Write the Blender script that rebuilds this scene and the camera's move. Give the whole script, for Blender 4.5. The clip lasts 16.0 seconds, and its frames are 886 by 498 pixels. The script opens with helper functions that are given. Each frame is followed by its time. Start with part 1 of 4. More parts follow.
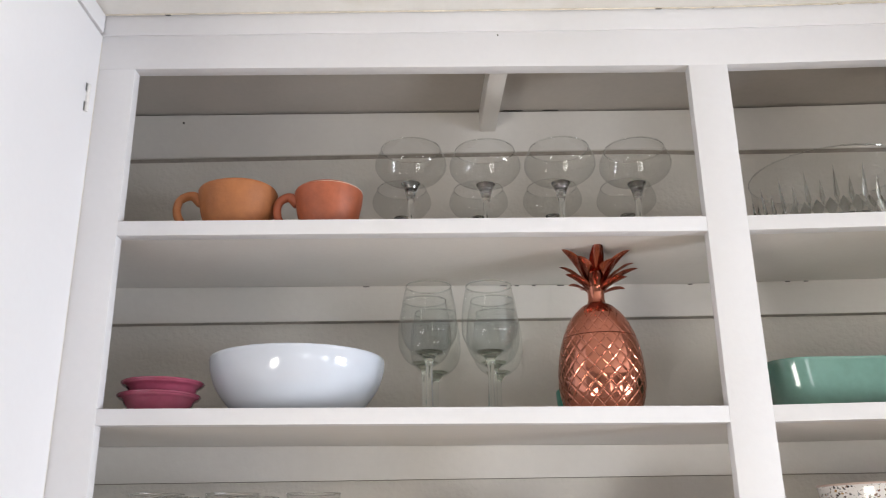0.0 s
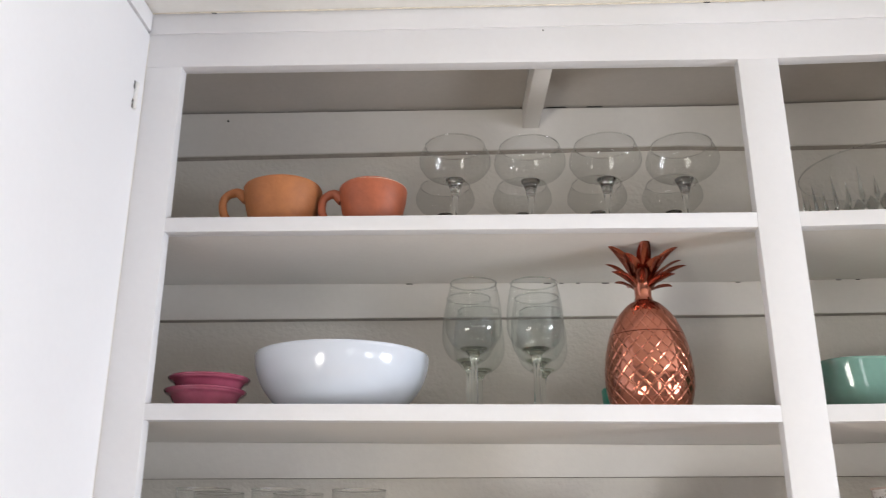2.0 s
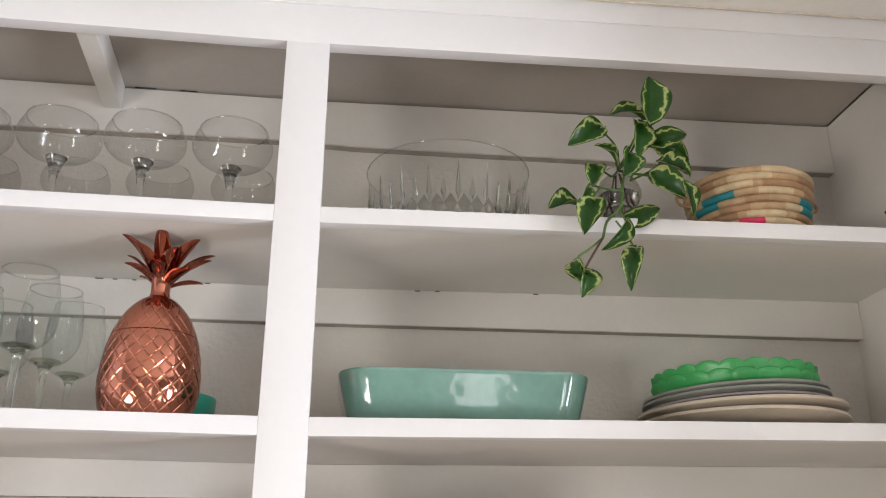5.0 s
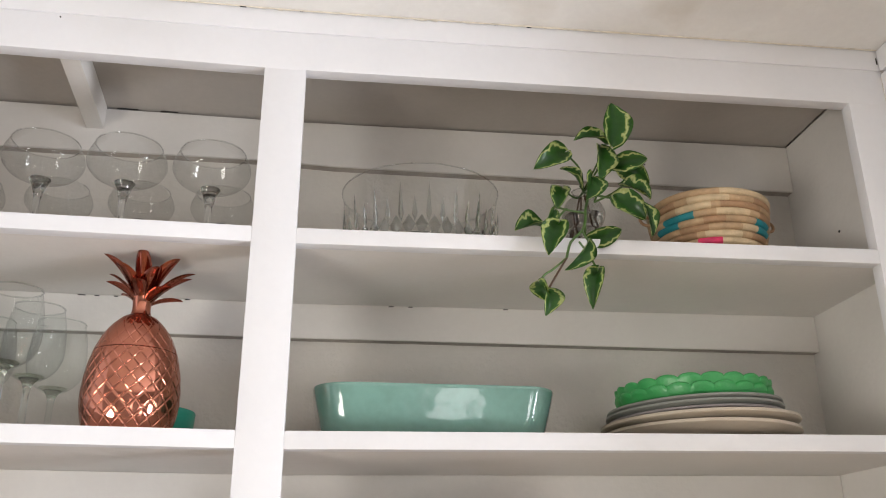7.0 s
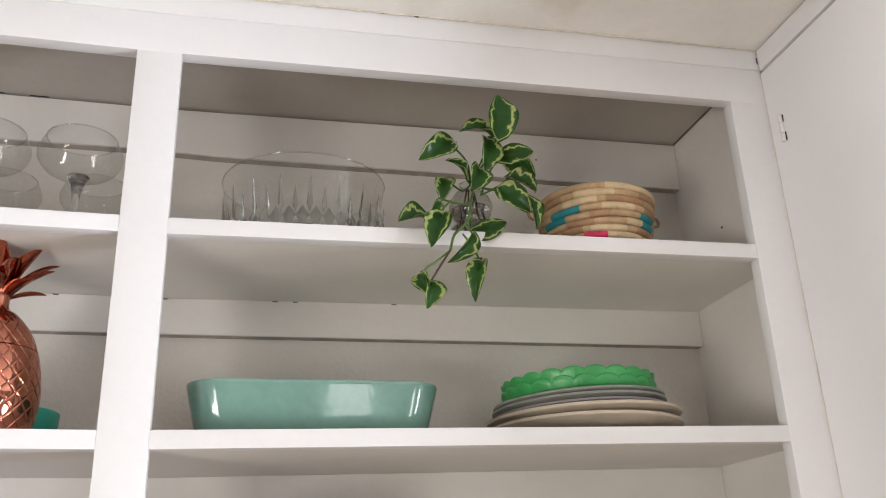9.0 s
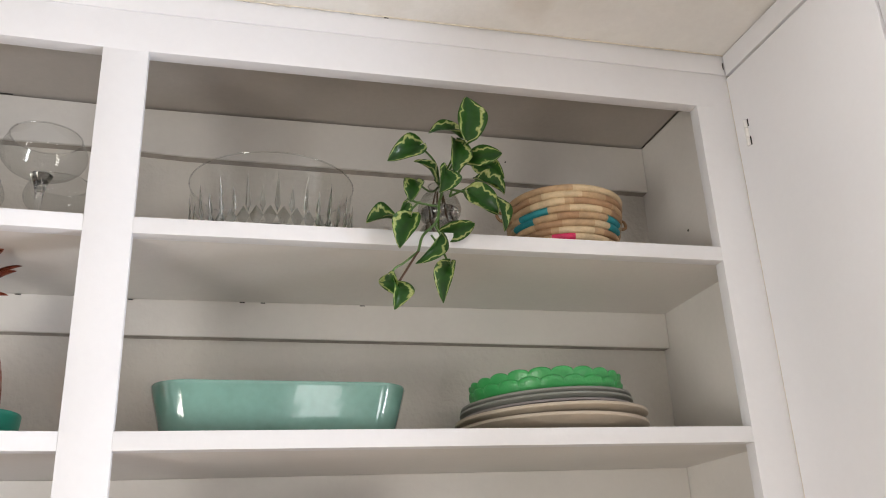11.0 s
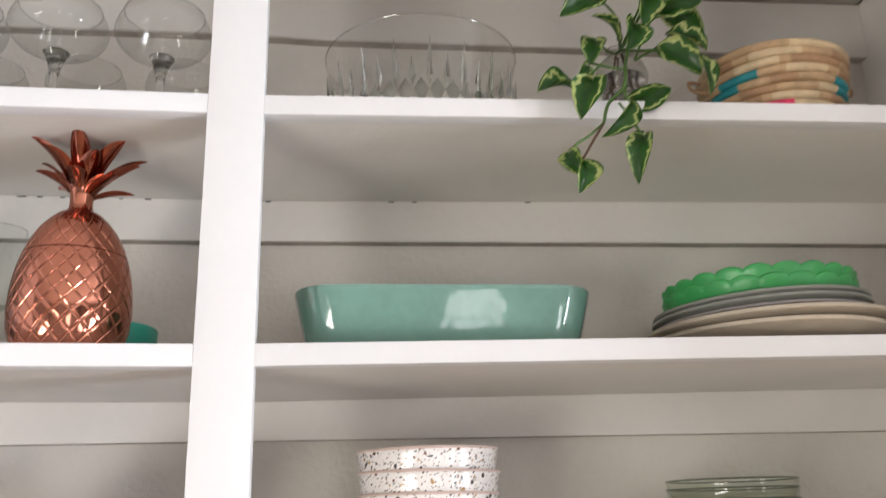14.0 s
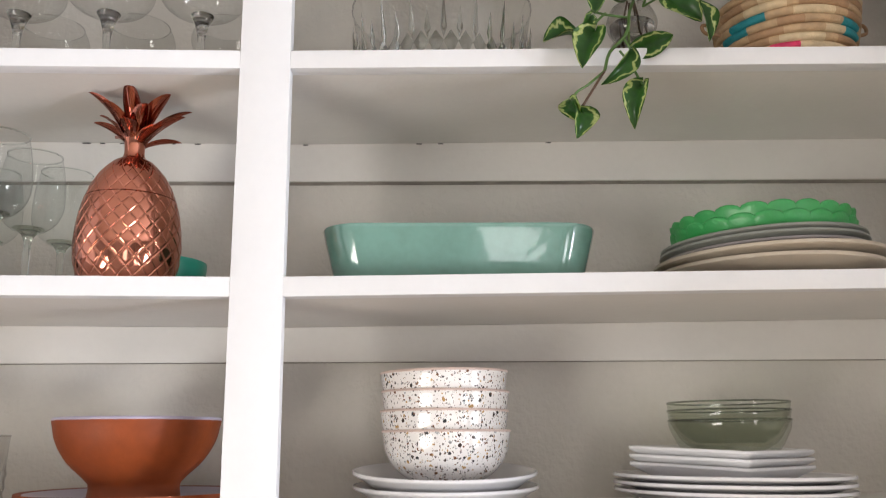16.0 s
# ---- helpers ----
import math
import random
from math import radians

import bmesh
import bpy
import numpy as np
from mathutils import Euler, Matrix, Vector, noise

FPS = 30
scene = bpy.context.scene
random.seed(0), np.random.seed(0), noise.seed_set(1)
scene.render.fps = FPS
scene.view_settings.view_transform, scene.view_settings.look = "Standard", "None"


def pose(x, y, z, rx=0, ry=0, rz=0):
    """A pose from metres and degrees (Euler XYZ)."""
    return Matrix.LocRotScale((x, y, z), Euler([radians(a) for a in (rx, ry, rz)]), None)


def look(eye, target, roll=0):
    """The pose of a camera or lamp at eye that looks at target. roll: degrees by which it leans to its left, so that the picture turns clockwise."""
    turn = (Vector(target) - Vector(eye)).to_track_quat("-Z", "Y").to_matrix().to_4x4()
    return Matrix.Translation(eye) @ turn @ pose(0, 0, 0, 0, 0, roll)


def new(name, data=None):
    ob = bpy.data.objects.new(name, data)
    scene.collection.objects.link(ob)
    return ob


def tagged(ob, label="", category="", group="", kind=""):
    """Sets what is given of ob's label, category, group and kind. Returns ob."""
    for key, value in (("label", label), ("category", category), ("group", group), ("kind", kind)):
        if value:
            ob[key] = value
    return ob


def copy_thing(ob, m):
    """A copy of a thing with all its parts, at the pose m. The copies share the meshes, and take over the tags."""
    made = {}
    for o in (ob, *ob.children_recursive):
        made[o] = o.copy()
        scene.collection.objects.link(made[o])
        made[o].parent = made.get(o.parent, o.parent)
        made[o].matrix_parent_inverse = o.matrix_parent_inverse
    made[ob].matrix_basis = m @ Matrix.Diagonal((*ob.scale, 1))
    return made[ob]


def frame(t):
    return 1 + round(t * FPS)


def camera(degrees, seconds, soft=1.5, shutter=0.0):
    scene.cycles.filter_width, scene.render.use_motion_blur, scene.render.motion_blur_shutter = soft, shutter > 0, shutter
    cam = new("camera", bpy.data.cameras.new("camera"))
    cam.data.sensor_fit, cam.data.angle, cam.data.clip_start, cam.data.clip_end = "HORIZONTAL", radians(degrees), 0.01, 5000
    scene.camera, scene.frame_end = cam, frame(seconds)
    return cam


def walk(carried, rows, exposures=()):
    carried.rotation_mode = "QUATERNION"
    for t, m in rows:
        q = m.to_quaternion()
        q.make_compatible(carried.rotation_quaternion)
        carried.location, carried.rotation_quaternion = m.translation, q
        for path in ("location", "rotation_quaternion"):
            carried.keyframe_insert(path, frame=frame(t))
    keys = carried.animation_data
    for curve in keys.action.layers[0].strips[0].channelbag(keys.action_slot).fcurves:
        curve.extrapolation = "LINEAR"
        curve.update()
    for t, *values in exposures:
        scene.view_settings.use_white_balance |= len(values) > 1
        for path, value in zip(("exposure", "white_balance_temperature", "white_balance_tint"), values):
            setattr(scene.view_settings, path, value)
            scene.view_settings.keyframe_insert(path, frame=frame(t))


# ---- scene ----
cam = camera(53.9, 16.0, soft=1.0, shutter=0.5)
EXPOSURES = [(0.0, -0.33, 6190, 8), (2.5, -0.33, 6190, 8), (4.0, -0.26, 6230, 9), (13.0, -0.19, 6220, 9), (16.0, -0.17, 6220, 9)]
PATH = [
    (0, (0.002, -0.038, 1.631), (-0.023, 1.855, 2.274), -0.8),
    (0.5, (-0.008, -0.045, 1.635), (-0.082, 1.842, 2.294), -1.0),
    (1, (-0.012, -0.04, 1.636), (-0.14, 1.835, 2.319), -0.6),
    (1.5, (-0.02, -0.039, 1.629), (-0.158, 1.838, 2.306), -0.3),
    (2, (-0.014, -0.031, 1.627), (-0.114, 1.859, 2.274), 0.0),
    (2.5, (0.007, -0.025, 1.624), (-0.009, 1.876, 2.245), 0.2),
    (3, (0.042, -0.009, 1.623), (0.108, 1.898, 2.222), -0.2),
    (3.5, (0.162, 0.032, 1.612), (0.278, 1.931, 2.229), 0.1),
    (4, (0.286, 0.06, 1.607), (0.455, 1.942, 2.261), 0.6),
    (4.5, (0.371, 0.068, 1.622), (0.568, 1.939, 2.3), 0.6),
    (5, (0.401, 0.078, 1.623), (0.615, 1.934, 2.335), 0.1),
    (7.5, (0.414, 0.024, 1.623), (0.701, 1.865, 2.35), -0.5),
    (8, (0.428, 0.024, 1.621), (0.779, 1.852, 2.353), -0.9),
    (8.5, (0.445, 0.041, 1.621), (0.862, 1.856, 2.35), -1.7),
    (9, (0.451, 0.049, 1.62), (0.896, 1.859, 2.344), -2.2),
    (9.5, (0.456, 0.046, 1.62), (0.924, 1.854, 2.336), -2.3),
    (12, (0.454, 0.055, 1.613), (0.968, 1.842, 2.348), -2.8),
    (12.5, (0.455, 0.059, 1.608), (0.951, 1.857, 2.33), -2.6),
    (13, (0.456, 0.068, 1.6), (0.94, 1.881, 2.29), -2.5),
    (13.5, (0.442, 0.168, 1.623), (0.792, 2.018, 2.297), -2.6),
    (14, (0.447, 0.235, 1.634), (0.661, 2.134, 2.222), -1.5),
    (14.5, (0.484, 0.248, 1.649), (0.612, 2.188, 2.118), -0.7),
    (15, (0.507, 0.226, 1.638), (0.576, 2.174, 2.085), -0.2),
    (15.5, (0.506, 0.187, 1.637), (0.548, 2.135, 2.089), -0.1),
    (16, (0.505, 0.153, 1.624), (0.544, 2.106, 2.054), -0.4),
]
walk(cam, [(t, look(eye, target, roll)) for t, eye, target, roll in PATH], EXPOSURES)

# ---------------------------------------------------------------- light
world = bpy.data.worlds.new("sky")
scene.world = world
world.use_nodes = True
wn = world.node_tree.nodes
sky = wn.new("ShaderNodeTexSky")
sky.sky_type = 'NISHITA'
sky.sun_disc = False
sky.sun_elevation, sky.sun_rotation = radians(38), radians(200)
wn["Background"].inputs[1].default_value = 0.12
world.node_tree.links.new(sky.outputs[0], wn["Background"].inputs[0])


def area(name, loc, target, sx, sy, power, colour):
    la = bpy.data.lights.new(name, 'AREA')
    la.shape, la.size, la.size_y, la.energy, la.color = 'RECTANGLE', sx, sy, power, colour
    ob = new(name, la)
    ob.matrix_world = look(loc, target)
    return ob


# daylight through unseen windows; the last, on the left, is an added fill: (x, y, z) of each middle, the way it faces,
# its width and height
WINDOWS = [((2.66, -0.14, 1.27), (-1, 0.0, 0), 0.80, 0.64, 122, (0.925, 0.94, 1.0)), ((2.66, -1.85, 0.98), (-1, 0.35, 0), 0.7, 0.8, 19, (1.0, 0.96, 0.96)),
           ((1.12, -2.46, 1.20), (0, 1, 0), 0.46, 1.0, 8, (1.0, 0.95, 0.94)), ((-1.16, -1.10, 0.90), (1, 0.2, 0), 1.5, 0.6, 66, (1.0, 0.925, 0.82))]
for loc, way, sx, sy, power, colour in WINDOWS:
    area("unseen_daylight", loc, Vector(loc) + Vector(way), sx, sy, power, colour)


# ---------------------------------------------------------------- materials
def mat(name, base, rough=0.5, metal=0.0, var=0.05, scale=14.0, bump=0.0, bscale=300.0, coat=0.0, stain=None, stain_scale=6.0, spec=0.5, fine=120.0):
    m = bpy.data.materials.new(name)
    m.use_nodes = True
    nt = m.node_tree
    n, l = nt.nodes, nt.links
    b = n["Principled BSDF"]
    b.inputs["Metallic"].default_value = metal
    b.inputs["Specular IOR Level"].default_value = spec
    b.inputs["Coat Weight"].default_value = coat
    b.inputs["Coat Roughness"].default_value = 0.05
    tc = n.new("ShaderNodeTexCoord")

    def noisy(s, detail=4.0):
        t = n.new("ShaderNodeTexNoise")
        t.inputs["Scale"].default_value = s
        t.inputs["Detail"].default_value = detail
        l.new(tc.outputs["Object"], t.inputs["Vector"])
        return t
    big, small = noisy(scale), noisy(fine)
    mixn = n.new("ShaderNodeMath")
    mixn.operation = 'MULTIPLY_ADD'
    mixn.inputs[1].default_value = 0.35
    l.new(small.outputs["Fac"], mixn.inputs[0])
    l.new(big.outputs["Fac"], mixn.inputs[2])
    ramp = n.new("ShaderNodeValToRGB")
    dark = [c * (1 - var * 2) for c in base]
    light = [min(1, c * (1 + var)) for c in base]
    ramp.color_ramp.elements[0].position, ramp.color_ramp.elements[0].color = 0.35, (*dark, 1)
    ramp.color_ramp.elements[1].position, ramp.color_ramp.elements[1].color = 0.85, (*light, 1)
    l.new(mixn.outputs[0], ramp.inputs[0])
    out = ramp.outputs[0]
    if stain:
        st = noisy(stain_scale, 8.0)
        r2 = n.new("ShaderNodeValToRGB")
        r2.color_ramp.elements[0].position, r2.color_ramp.elements[0].color = 0.56, (0, 0, 0, 1)
        r2.color_ramp.elements[1].position, r2.color_ramp.elements[1].color = 0.78, (0.7, 0.7, 0.7, 1)
        l.new(st.outputs["Fac"], r2.inputs[0])
        mx = n.new("ShaderNodeMix")
        mx.data_type = 'RGBA'
        l.new(r2.outputs[0], mx.inputs[0])
        l.new(out, mx.inputs[6])
        mx.inputs[7].default_value = (*stain, 1)
        out = mx.outputs[2]
    l.new(out, b.inputs["Base Color"])
    rr = n.new("ShaderNodeMapRange")
    rr.inputs[3].default_value, rr.inputs[4].default_value = max(0.02, rough - 0.08), rough + 0.08
    l.new(big.outputs["Fac"], rr.inputs[0])
    l.new(rr.outputs[0], b.inputs["Roughness"])
    if bump:
        bn = noisy(bscale, 3.0)
        bp = n.new("ShaderNodeBump")
        bp.inputs["Strength"].default_value = bump
        bp.inputs["Distance"].default_value = 0.002
        l.new(bn.outputs["Fac"], bp.inputs["Height"])
        l.new(bp.outputs[0], b.inputs["Normal"])
        l.new(bp.outputs[0], b.inputs["Coat Normal"])
    return m


def thin_glass(name, tint, rough=0.01, edge=4.2):
    """A thin wall of glass: clear, with the gloss that its angle gives."""
    m = bpy.data.materials.new(name)
    m.use_nodes = True
    n, l = m.node_tree.nodes, m.node_tree.links
    n.remove(n["Principled BSDF"])
    lw = n.new("ShaderNodeLayerWeight")
    lw.inputs[0].default_value = 0.5
    pw = n.new("ShaderNodeMath")
    pw.operation = 'POWER'
    pw.inputs[1].default_value = edge
    l.new(lw.outputs["Facing"], pw.inputs[0])
    fr = n.new("ShaderNodeMath")
    fr.operation = 'MULTIPLY_ADD'
    fr.inputs[1].default_value, fr.inputs[2].default_value = 0.70, 0.040
    l.new(pw.outputs[0], fr.inputs[0])
    tr = n.new("ShaderNodeBsdfTransparent")
    tr.inputs[0].default_value = (*tint, 1)
    gl = n.new("ShaderNodeBsdfGlossy")
    gl.inputs["Roughness"].default_value = rough
    mx = n.new("ShaderNodeMixShader")
    l.new(fr.outputs[0], mx.inputs[0])
    l.new(tr.outputs[0], mx.inputs[1])
    l.new(gl.outputs[0], mx.inputs[2])
    l.new(mx.outputs[0], n["Material Output"].inputs[0])
    return m


def solid_glass(name, tint, rough=0.0, ior=1.48):
    m = bpy.data.materials.new(name)
    m.use_nodes = True
    b = m.node_tree.nodes["Principled BSDF"]
    b.inputs["Base Color"].default_value = (*tint, 1)
    b.inputs["Transmission Weight"].default_value = 1.0
    b.inputs["Roughness"].default_value = rough
    b.inputs["IOR"].default_value = ior
    return m


def terrazzo_mat():
    m = mat("speckled_glaze", (0.80, 0.77, 0.75), rough=0.18, var=0.02, coat=0.4)
    n, l = m.node_tree.nodes, m.node_tree.links
    b = n["Principled BSDF"]
    prev = b.inputs["Base Color"].links[0].from_socket
    tc = n["Texture Coordinate"]
    for sc, thr, lo in ((215.0, 0.47, 0.34), (400.0, 0.50, 0.22)):
        warp = n.new("ShaderNodeTexNoise")
        warp.inputs["Scale"].default_value = sc * 1.4
        add = n.new("ShaderNodeVectorMath")
        add.operation = 'MULTIPLY_ADD'
        add.inputs[1].default_value = (0.004, 0.004, 0.004)
        l.new(tc.outputs["Object"], warp.inputs["Vector"])
        l.new(warp.outputs["Color"], add.inputs[0])
        l.new(tc.outputs["Object"], add.inputs[2])
        v = n.new("ShaderNodeTexVoronoi")
        v.inputs["Scale"].default_value = sc
        l.new(add.outputs[0], v.inputs["Vector"])
        sep = n.new("ShaderNodeSeparateColor")
        l.new(v.outputs["Color"], sep.inputs[0])
        size = n.new("ShaderNodeMapRange")
        size.inputs[1].default_value = lo
        size.inputs[3].default_value, size.inputs[4].default_value = 0.0, thr
        l.new(sep.outputs[0], size.inputs[0])
        less = n.new("ShaderNodeMath")
        less.operation = 'LESS_THAN'
        l.new(v.outputs["Distance"], less.inputs[0])
        l.new(size.outputs[0], less.inputs[1])
        cr = n.new("ShaderNodeValToRGB")
        cr.color_ramp.interpolation = 'CONSTANT'
        els = cr.color_ramp.elements
        els[0].color = (0.05, 0.035, 0.03, 1)
        els[1].position, els[1].color = 0.35, (0.16, 0.075, 0.04, 1)
        for p, c in ((0.6, (0.03, 0.03, 0.035, 1)), (0.78, (0.42, 0.26, 0.10, 1)), (0.9, (0.35, 0.36, 0.36, 1))):
            els.new(p).color = c
        l.new(sep.outputs[1], cr.inputs[0])
        mx = n.new("ShaderNodeMix")
        mx.data_type = 'RGBA'
        l.new(less.outputs[0], mx.inputs[0])
        l.new(prev, mx.inputs[6])
        l.new(cr.outputs[0], mx.inputs[7])
        prev = mx.outputs[2]
    l.new(prev, b.inputs["Base Color"])
    return m


def leaf_mat():
    """Green leaf with ragged cream-yellow edges, laid out along the leaf's own coordinates."""
    m = bpy.data.materials.new("variegated_leaf")
    m.use_nodes = True
    n, l = m.node_tree.nodes, m.node_tree.links
    b = n["Principled BSDF"]
    b.inputs["Roughness"].default_value = 0.32
    uv = n.new("ShaderNodeUVMap")
    tc = n.new("ShaderNodeTexCoord")
    sep = n.new("ShaderNodeSeparateXYZ")
    l.new(uv.outputs[0], sep.inputs[0])
    info = n.new("ShaderNodeObjectInfo")
    far = n.new("ShaderNodeMath")
    far.operation = 'MULTIPLY'
    far.inputs[1].default_value = 37.0
    l.new(info.outputs["Random"], far.inputs[0])
    pos = n.new("ShaderNodeCombineXYZ")
    l.new(sep.outputs[0], pos.inputs[0])
    l.new(sep.outputs[1], pos.inputs[1])
    l.new(far.outputs[0], pos.inputs[2])
    stretch = n.new("ShaderNodeMapping")
    stretch.inputs["Scale"].default_value = (1.0, 3.2, 1.0)
    l.new(pos.outputs[0], stretch.inputs["Vector"])
    nz = n.new("ShaderNodeTexNoise")
    nz.inputs["Scale"].default_value = 1.5
    nz.inputs["Detail"].default_value = 2.0
    l.new(stretch.outputs[0], nz.inputs["Vector"])
    ab = n.new("ShaderNodeMath")
    ab.operation = 'ABSOLUTE'
    l.new(sep.outputs[0], ab.inputs[0])
    ad = n.new("ShaderNodeMath")
    ad.operation = 'MULTIPLY_ADD'
    ad.inputs[1].default_value = 1.15
    l.new(nz.outputs["Fac"], ad.inputs[0])
    l.new(ab.outputs[0], ad.inputs[2])
    half = n.new("ShaderNodeMath")
    half.operation = 'MULTIPLY'
    half.inputs[1].default_value = 0.45
    l.new(ad.outputs[0], half.inputs[0])
    cr = n.new("ShaderNodeValToRGB")
    els = cr.color_ramp.elements
    els[0].position, els[0].color = 0.30, (0.024, 0.096, 0.012, 1)
    els[1].position, els[1].color = 0.700, (0.040, 0.136, 0.016, 1)
    els.new(0.46).color = (0.036, 0.128, 0.015, 1)
    els.new(0.545).color = (0.045, 0.150, 0.028, 1)
    els.new(0.565).color = (0.48, 0.56, 0.18, 1)
    els.new(0.605).color = (0.64, 0.68, 0.32, 1)
    els.new(0.640).color = (0.34, 0.46, 0.10, 1)
    els.new(0.660).color = (0.03, 0.12, 0.02, 1)
    l.new(half.outputs[0], cr.inputs[0])
    l.new(cr.outputs[0], b.inputs["Base Color"])
    bn = n.new("ShaderNodeBump")
    bn.inputs["Strength"].default_value = 0.25
    bn.inputs["Distance"].default_value = 0.001
    l.new(nz.outputs["Fac"], bn.inputs["Height"])
    l.new(bn.outputs[0], b.inputs["Normal"])
    return m


M = {}
M["paint"] = mat("white_gloss_paint", (0.710, 0.704, 0.714), rough=0.38, var=0.02, scale=5, bump=0.12, bscale=90, stain=(0.645, 0.632, 0.615), stain_scale=3)
M["inner"] = mat("white_shelf_paint", (0.67, 0.64, 0.60), rough=0.42, var=0.03, scale=7, bump=0.15, bscale=120, stain=(0.60, 0.575, 0.54), stain_scale=4)
# beige for the cabinet top, darkened to carry the shade up there
M["dull"] = mat("shaded_beige_paint", (0.42, 0.385, 0.345), rough=0.55, var=0.05, scale=8, bump=0.2, bscale=100, stain=(0.36, 0.33, 0.30), stain_scale=6)
M["plaster"] = mat("painted_plaster", (0.65, 0.614, 0.560), rough=0.5, var=0.03, scale=6, bump=0.7, bscale=130, stain=(0.57, 0.545, 0.51), stain_scale=5)
M["ceiling"] = mat("ceiling_paint", (0.74, 0.725, 0.69), rough=0.7, var=0.04, scale=9, bump=0.4, bscale=60, stain=(0.55, 0.51, 0.44), stain_scale=9)
M["door"] = mat("white_door_paint", (0.78, 0.773, 0.785), rough=0.35, var=0.015, scale=4, bump=0.06, bscale=60)
# unseen walls, kept dark so that less light bounces into the shelves
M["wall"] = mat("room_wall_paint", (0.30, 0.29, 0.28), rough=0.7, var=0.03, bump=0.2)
M["floor"] = mat("floor_boards", (0.30, 0.20, 0.12), rough=0.45, var=0.15, scale=8)
M["caulk"] = mat("yellowed_caulk", (0.68, 0.62, 0.52), rough=0.6, var=0.12, scale=60)
# brown of the strips below the cleats, with their shade put into the colour
M["bare_wood"] = mat("cleat_shade_brown", (0.38, 0.34, 0.30), rough=0.75, var=0.15, scale=30, bump=0.2)
M["gap"] = mat("dark_gap", (0.03, 0.028, 0.025), rough=0.9, var=0.1)
M["steel"] = mat("painted_hinge_metal", (0.70, 0.69, 0.67), rough=0.35, metal=0.0, var=0.05, scale=80)
M["clay_a"] = mat("orange_clay", (0.355, 0.130, 0.042), rough=0.62, var=0.10, scale=30, bump=0.25, bscale=200, stain=(0.29, 0.095, 0.03), stain_scale=22)
M["clay_b"] = mat("red_clay", (0.345, 0.092, 0.040), rough=0.5, var=0.12, scale=30, bump=0.2, bscale=200, stain=(0.25, 0.07, 0.035), stain_scale=20)
M["glaze_rim"] = mat("pale_rim_glaze", (0.68, 0.50, 0.42), rough=0.25, var=0.1, scale=60)
M["copper"] = mat("polished_copper", (0.52, 0.205, 0.138), rough=0.08, metal=1.0, var=0.05, scale=40, bump=0.02, bscale=40)
M["copper_leaf"] = mat("copper_leaf_metal", (0.58, 0.22, 0.155), rough=0.10, metal=1.0, var=0.05, scale=60)
M["white_china"] = mat("white_china", (0.58, 0.615, 0.675), rough=0.10, var=0.01, coat=0.5)
M["mauve"] = mat("mauve_glaze", (0.28, 0.058, 0.100), rough=0.22, var=0.10, scale=40, coat=0.4)
M["teal_cup"] = mat("teal_plastic", (0.03, 0.28, 0.20), rough=0.35, var=0.05)
M["dark_pot"] = mat("dark_brown_stoneware", (0.06, 0.05, 0.045), rough=0.35, var=0.15)
M["celadon"] = mat("celadon_glaze", (0.150, 0.285, 0.238), rough=0.13, var=0.10, scale=16, coat=0.8, bump=0.8, bscale=13)
M["jade"] = mat("jade_milk_glass", (0.05, 0.32, 0.088), rough=0.34, var=0.06, scale=18)
jb = M["jade"].node_tree.nodes["Principled BSDF"]
jb.inputs["Subsurface Weight"].default_value = 0.35
jb.inputs["Subsurface Radius"].default_value = (0.004, 0.012, 0.006)
M["grey_plate"] = mat("grey_stoneware", (0.205, 0.21, 0.185), rough=0.35, var=0.06, scale=25, bump=0.08)
M["lilac_plate"] = mat("lilac_grey_stoneware", (0.225, 0.20, 0.195), rough=0.35, var=0.06, scale=25, bump=0.08)
M["cream_plate"] = mat("cream_stoneware", (0.45, 0.385, 0.30), rough=0.38, var=0.06, scale=25, bump=0.08)
M["terrazzo"] = terrazzo_mat()
M["bare_rim"] = mat("bare_pink_clay", (0.58, 0.45, 0.40), rough=0.6, var=0.06, scale=80)
M["plate"] = mat("white_plate_glaze", (0.70, 0.69, 0.70), rough=0.15, var=0.02, coat=0.3)
M["orange"] = mat("burnt_orange_clay", (0.225, 0.047, 0.010), rough=0.55, var=0.12, scale=18, bump=0.1, stain=(0.17, 0.036, 0.009), stain_scale=16, spec=0.3)
M["lavender"] = mat("lavender_glaze", (0.40, 0.36, 0.46), rough=0.3, var=0.1, scale=40)
M["gold"] = mat("gold_rim", (0.75, 0.50, 0.20), rough=0.25, metal=1.0, var=0.05)
M["straw"] = mat("wheat_straw", (0.44, 0.295, 0.165), rough=0.6, var=0.14, scale=60, bump=0.5, bscale=420)
M["straw_light"] = mat("pale_straw", (0.56, 0.43, 0.265), rough=0.6, var=0.12, scale=60, bump=0.5, bscale=420)
M["straw_dark"] = mat("tan_straw", (0.34, 0.20, 0.105), rough=0.6, var=0.12, scale=60, bump=0.5, bscale=420)
M["straw_teal"] = mat("teal_straw", (0.015, 0.20, 0.23), rough=0.55, var=0.12, scale=60, bump=0.5, bscale=420)
M["straw_pink"] = mat("pink_straw", (0.66, 0.03, 0.12), rough=0.55, var=0.12, scale=60, bump=0.5, bscale=420)
M["leaf"] = leaf_mat()
M["stem"] = mat("green_stem", (0.07, 0.14, 0.03), rough=0.45, var=0.2, scale=80)
M["root"] = mat("brown_root", (0.09, 0.05, 0.03), rough=0.6, var=0.2, scale=80)
M["glass"] = thin_glass("clear_thin_glass", (0.930, 0.933, 0.927), 0.01, 3.7)
